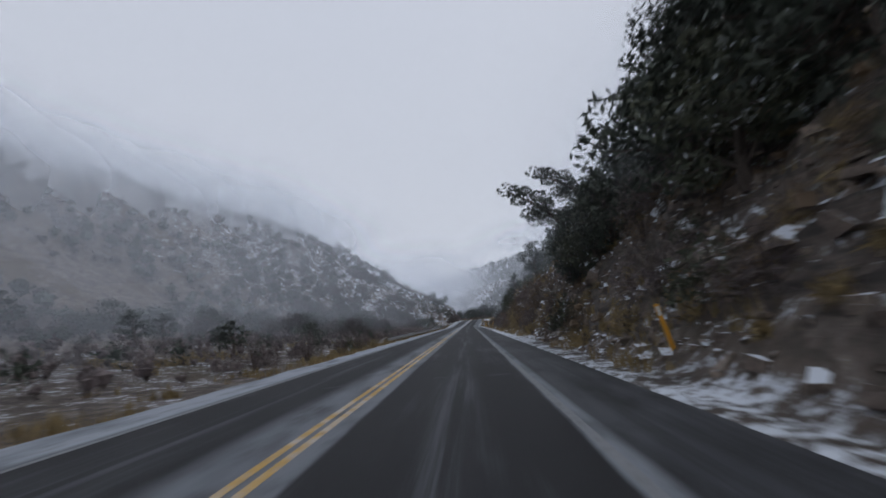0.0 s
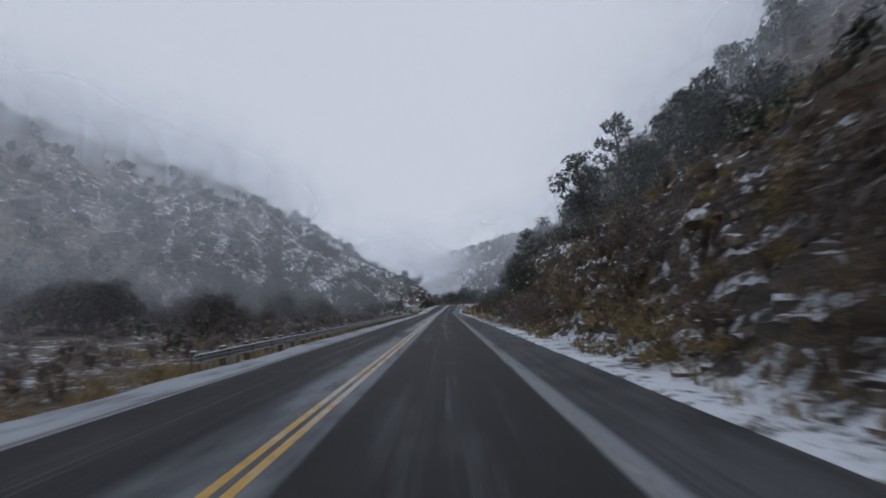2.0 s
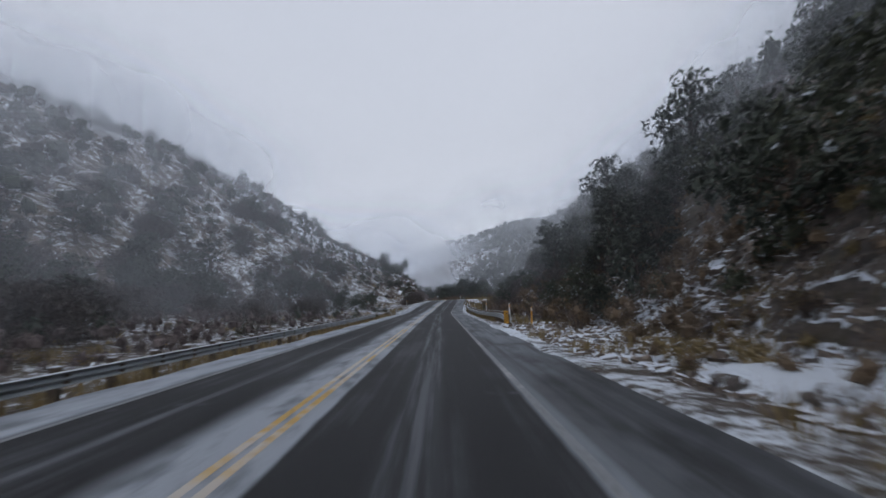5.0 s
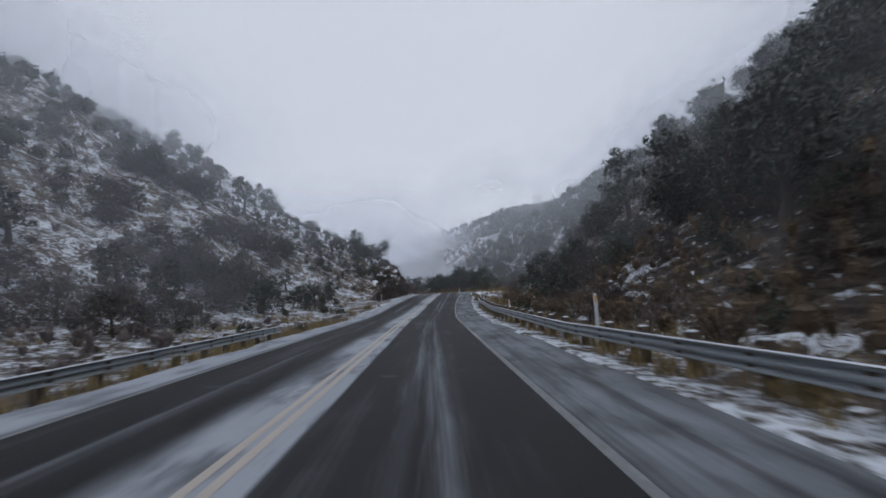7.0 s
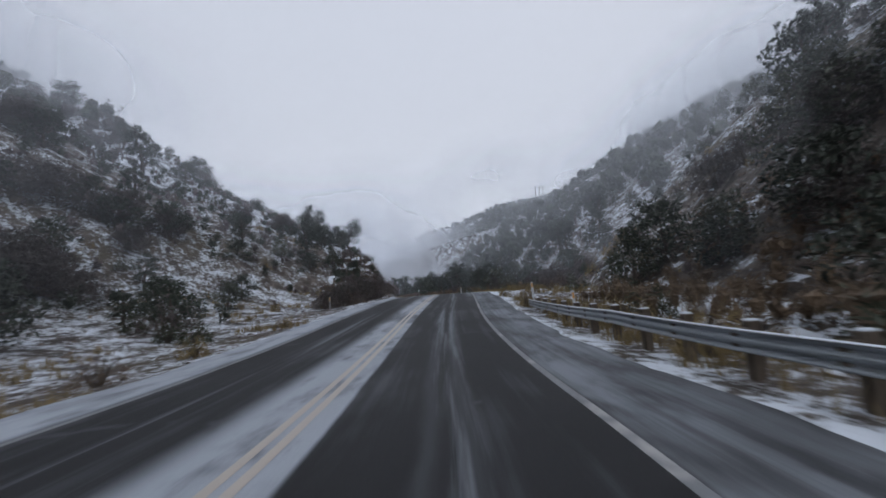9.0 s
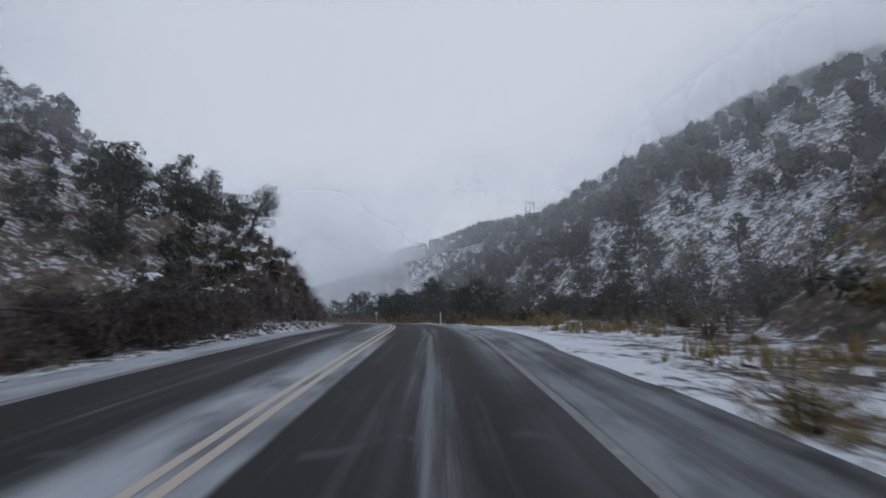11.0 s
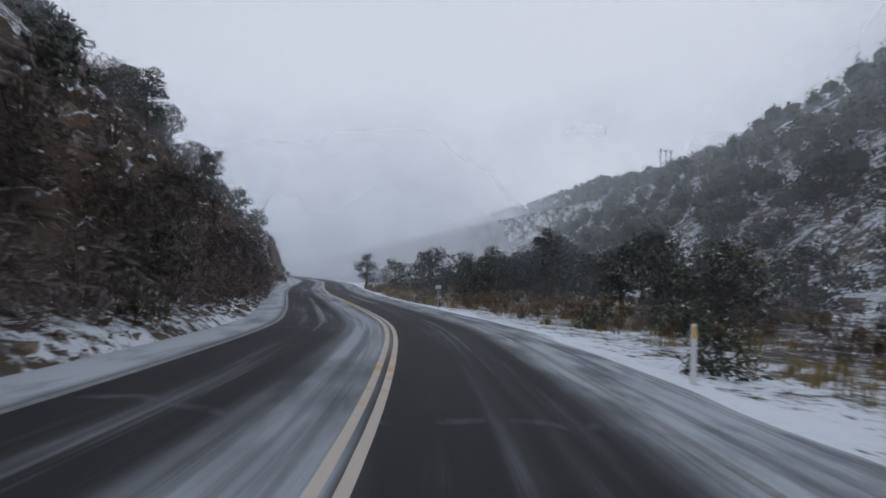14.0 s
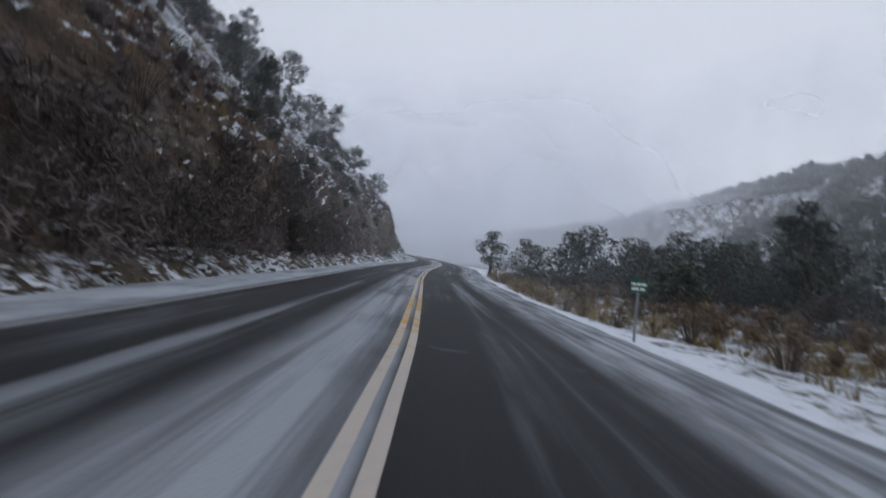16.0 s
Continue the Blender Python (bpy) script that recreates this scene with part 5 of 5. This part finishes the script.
def stones():
    r = np.random.default_rng(61)
    strips = [(12000, -4, 106, 6.5, 18.0), (7000, 204, 300, -12, -5.1), (2000, 104, 200, 7, 26), (1800, 103, 124, 6.2, 15), (2000, 100, 200, -26, -6)]
    s = np.concatenate([r.uniform(a, e, n) for n, a, e, u0, u1 in strips])
    u = np.concatenate([u0 + (u1 - u0) * r.random(n) for n, a, e, u0, u1 in strips])
    n = len(s)
    x, y = np.interp(s, STEP, AXIS[:, 0]), np.interp(s, STEP, AXIS[:, 1])
    hx, hy = np.interp(s, STEP, HEAD[:, 0]), np.interp(s, STEP, HEAD[:, 1])
    x, y = x + u * hy, y - u * hx
    big = (0.05 + 0.17 * r.random(n) ** 2) * np.where(u < 0, 0.62, 1.0)
    cube = np.array([(i, j, k) for k in (-1, 1) for i, j in ((-1, -1), (1, -1), (1, 1), (-1, 1))], float)
    cf = np.array([(3, 2, 1, 0), (4, 5, 6, 7), (0, 1, 5, 4), (1, 2, 6, 5), (2, 3, 7, 6), (3, 0, 4, 7)])
    jag = r.uniform(0.45, 1.0, (n, 8, 3))
    radii = np.stack([big * r.uniform(0.7, 1.7, n), big * r.uniform(0.8, 1.7, n), big * r.uniform(0.45, 0.9, n)], 1)
    local = cube[None] * jag * radii[:, None]
    a, tilt = r.uniform(0, 6.3, n), r.normal(size=n) * 0.5
    ct, st = np.cos(tilt)[:, None], np.sin(tilt)[:, None]
    local = np.stack([local[..., 0] * ct - local[..., 2] * st, local[..., 1], local[..., 0] * st + local[..., 2] * ct], 2)
    ca, sa = np.cos(a)[:, None], np.sin(a)[:, None]
    rot = np.stack([local[..., 0] * ca - local[..., 1] * sa, local[..., 0] * sa + local[..., 1] * ca, local[..., 2]], 2)
    v = (np.stack([x, y, ground(x, y) - big * 0.1], 1)[:, None] + rot).reshape(-1, 3)
    f = (cf[None] + (np.arange(n) * 8)[:, None, None]).reshape(-1, 4)
    tagged(new("loose_stones", mesh_of("loose_stones", v, f, ROCK)), "angular brown stones on the banks, some capped with snow", "stones", kind="stuff")


stones()


def grass():
    r = np.random.default_rng(71)
    x, y, s, u = scatter(60000, -26, 26, -4, 310, 72)
    patch = fractal(x, y, 3.5, 3, 81)
    verge = ((u < -5.6) & (u > -9.5) & (s < 205)) | ((u > 5.9) & (u < 8.4) & (s < 112)) | ((u > 6.0) & (u < 11) & (s > 118) & (s < 200)) | ((u > 8.5) & (u < 15) & (s >= 195))
    slope = (abs(u) > 8) & (abs(u) < 26)
    rail = ((u < -5.9) & (u > -7.6) & (s > 52) & (s < 160)) | ((u > 6.0) & (u < 9.0) & (s > 122) & (s < 184))
    keep = (rail & (patch > -0.3)) | (verge & (patch > 0.05)) | (slope & (patch > 0.28))
    x, y = x[keep], y[keep]
    n, blades = len(x), 12
    z = ground(x, y)
    base = np.stack([x, y, z], 1)[:, None] + r.normal(size=(n, blades, 3)) * (0.09, 0.09, 0)
    a, lean = r.uniform(0, 6.3, (n, blades)), r.uniform(0.05, 0.55, (n, blades))
    h = r.uniform(0.2, 0.62, (n, 1)) * r.uniform(0.6, 1.1, (n, blades))
    tip = base + np.stack([np.cos(a) * lean * h, np.sin(a) * lean * h, h], 2)
    side = np.stack([-np.sin(a), np.cos(a), 0 * a], 2) * 0.016
    v = np.stack([base - side + (0, 0, -0.03), base + side + (0, 0, -0.03), tip], 2).reshape(-1, 3)
    tagged(new("dry_grass", mesh_of("dry_grass", v, np.arange(len(v)).reshape(-1, 3), STRAW)), "dry straw-coloured grass tufts along the verges", "grass", kind="stuff")


grass()
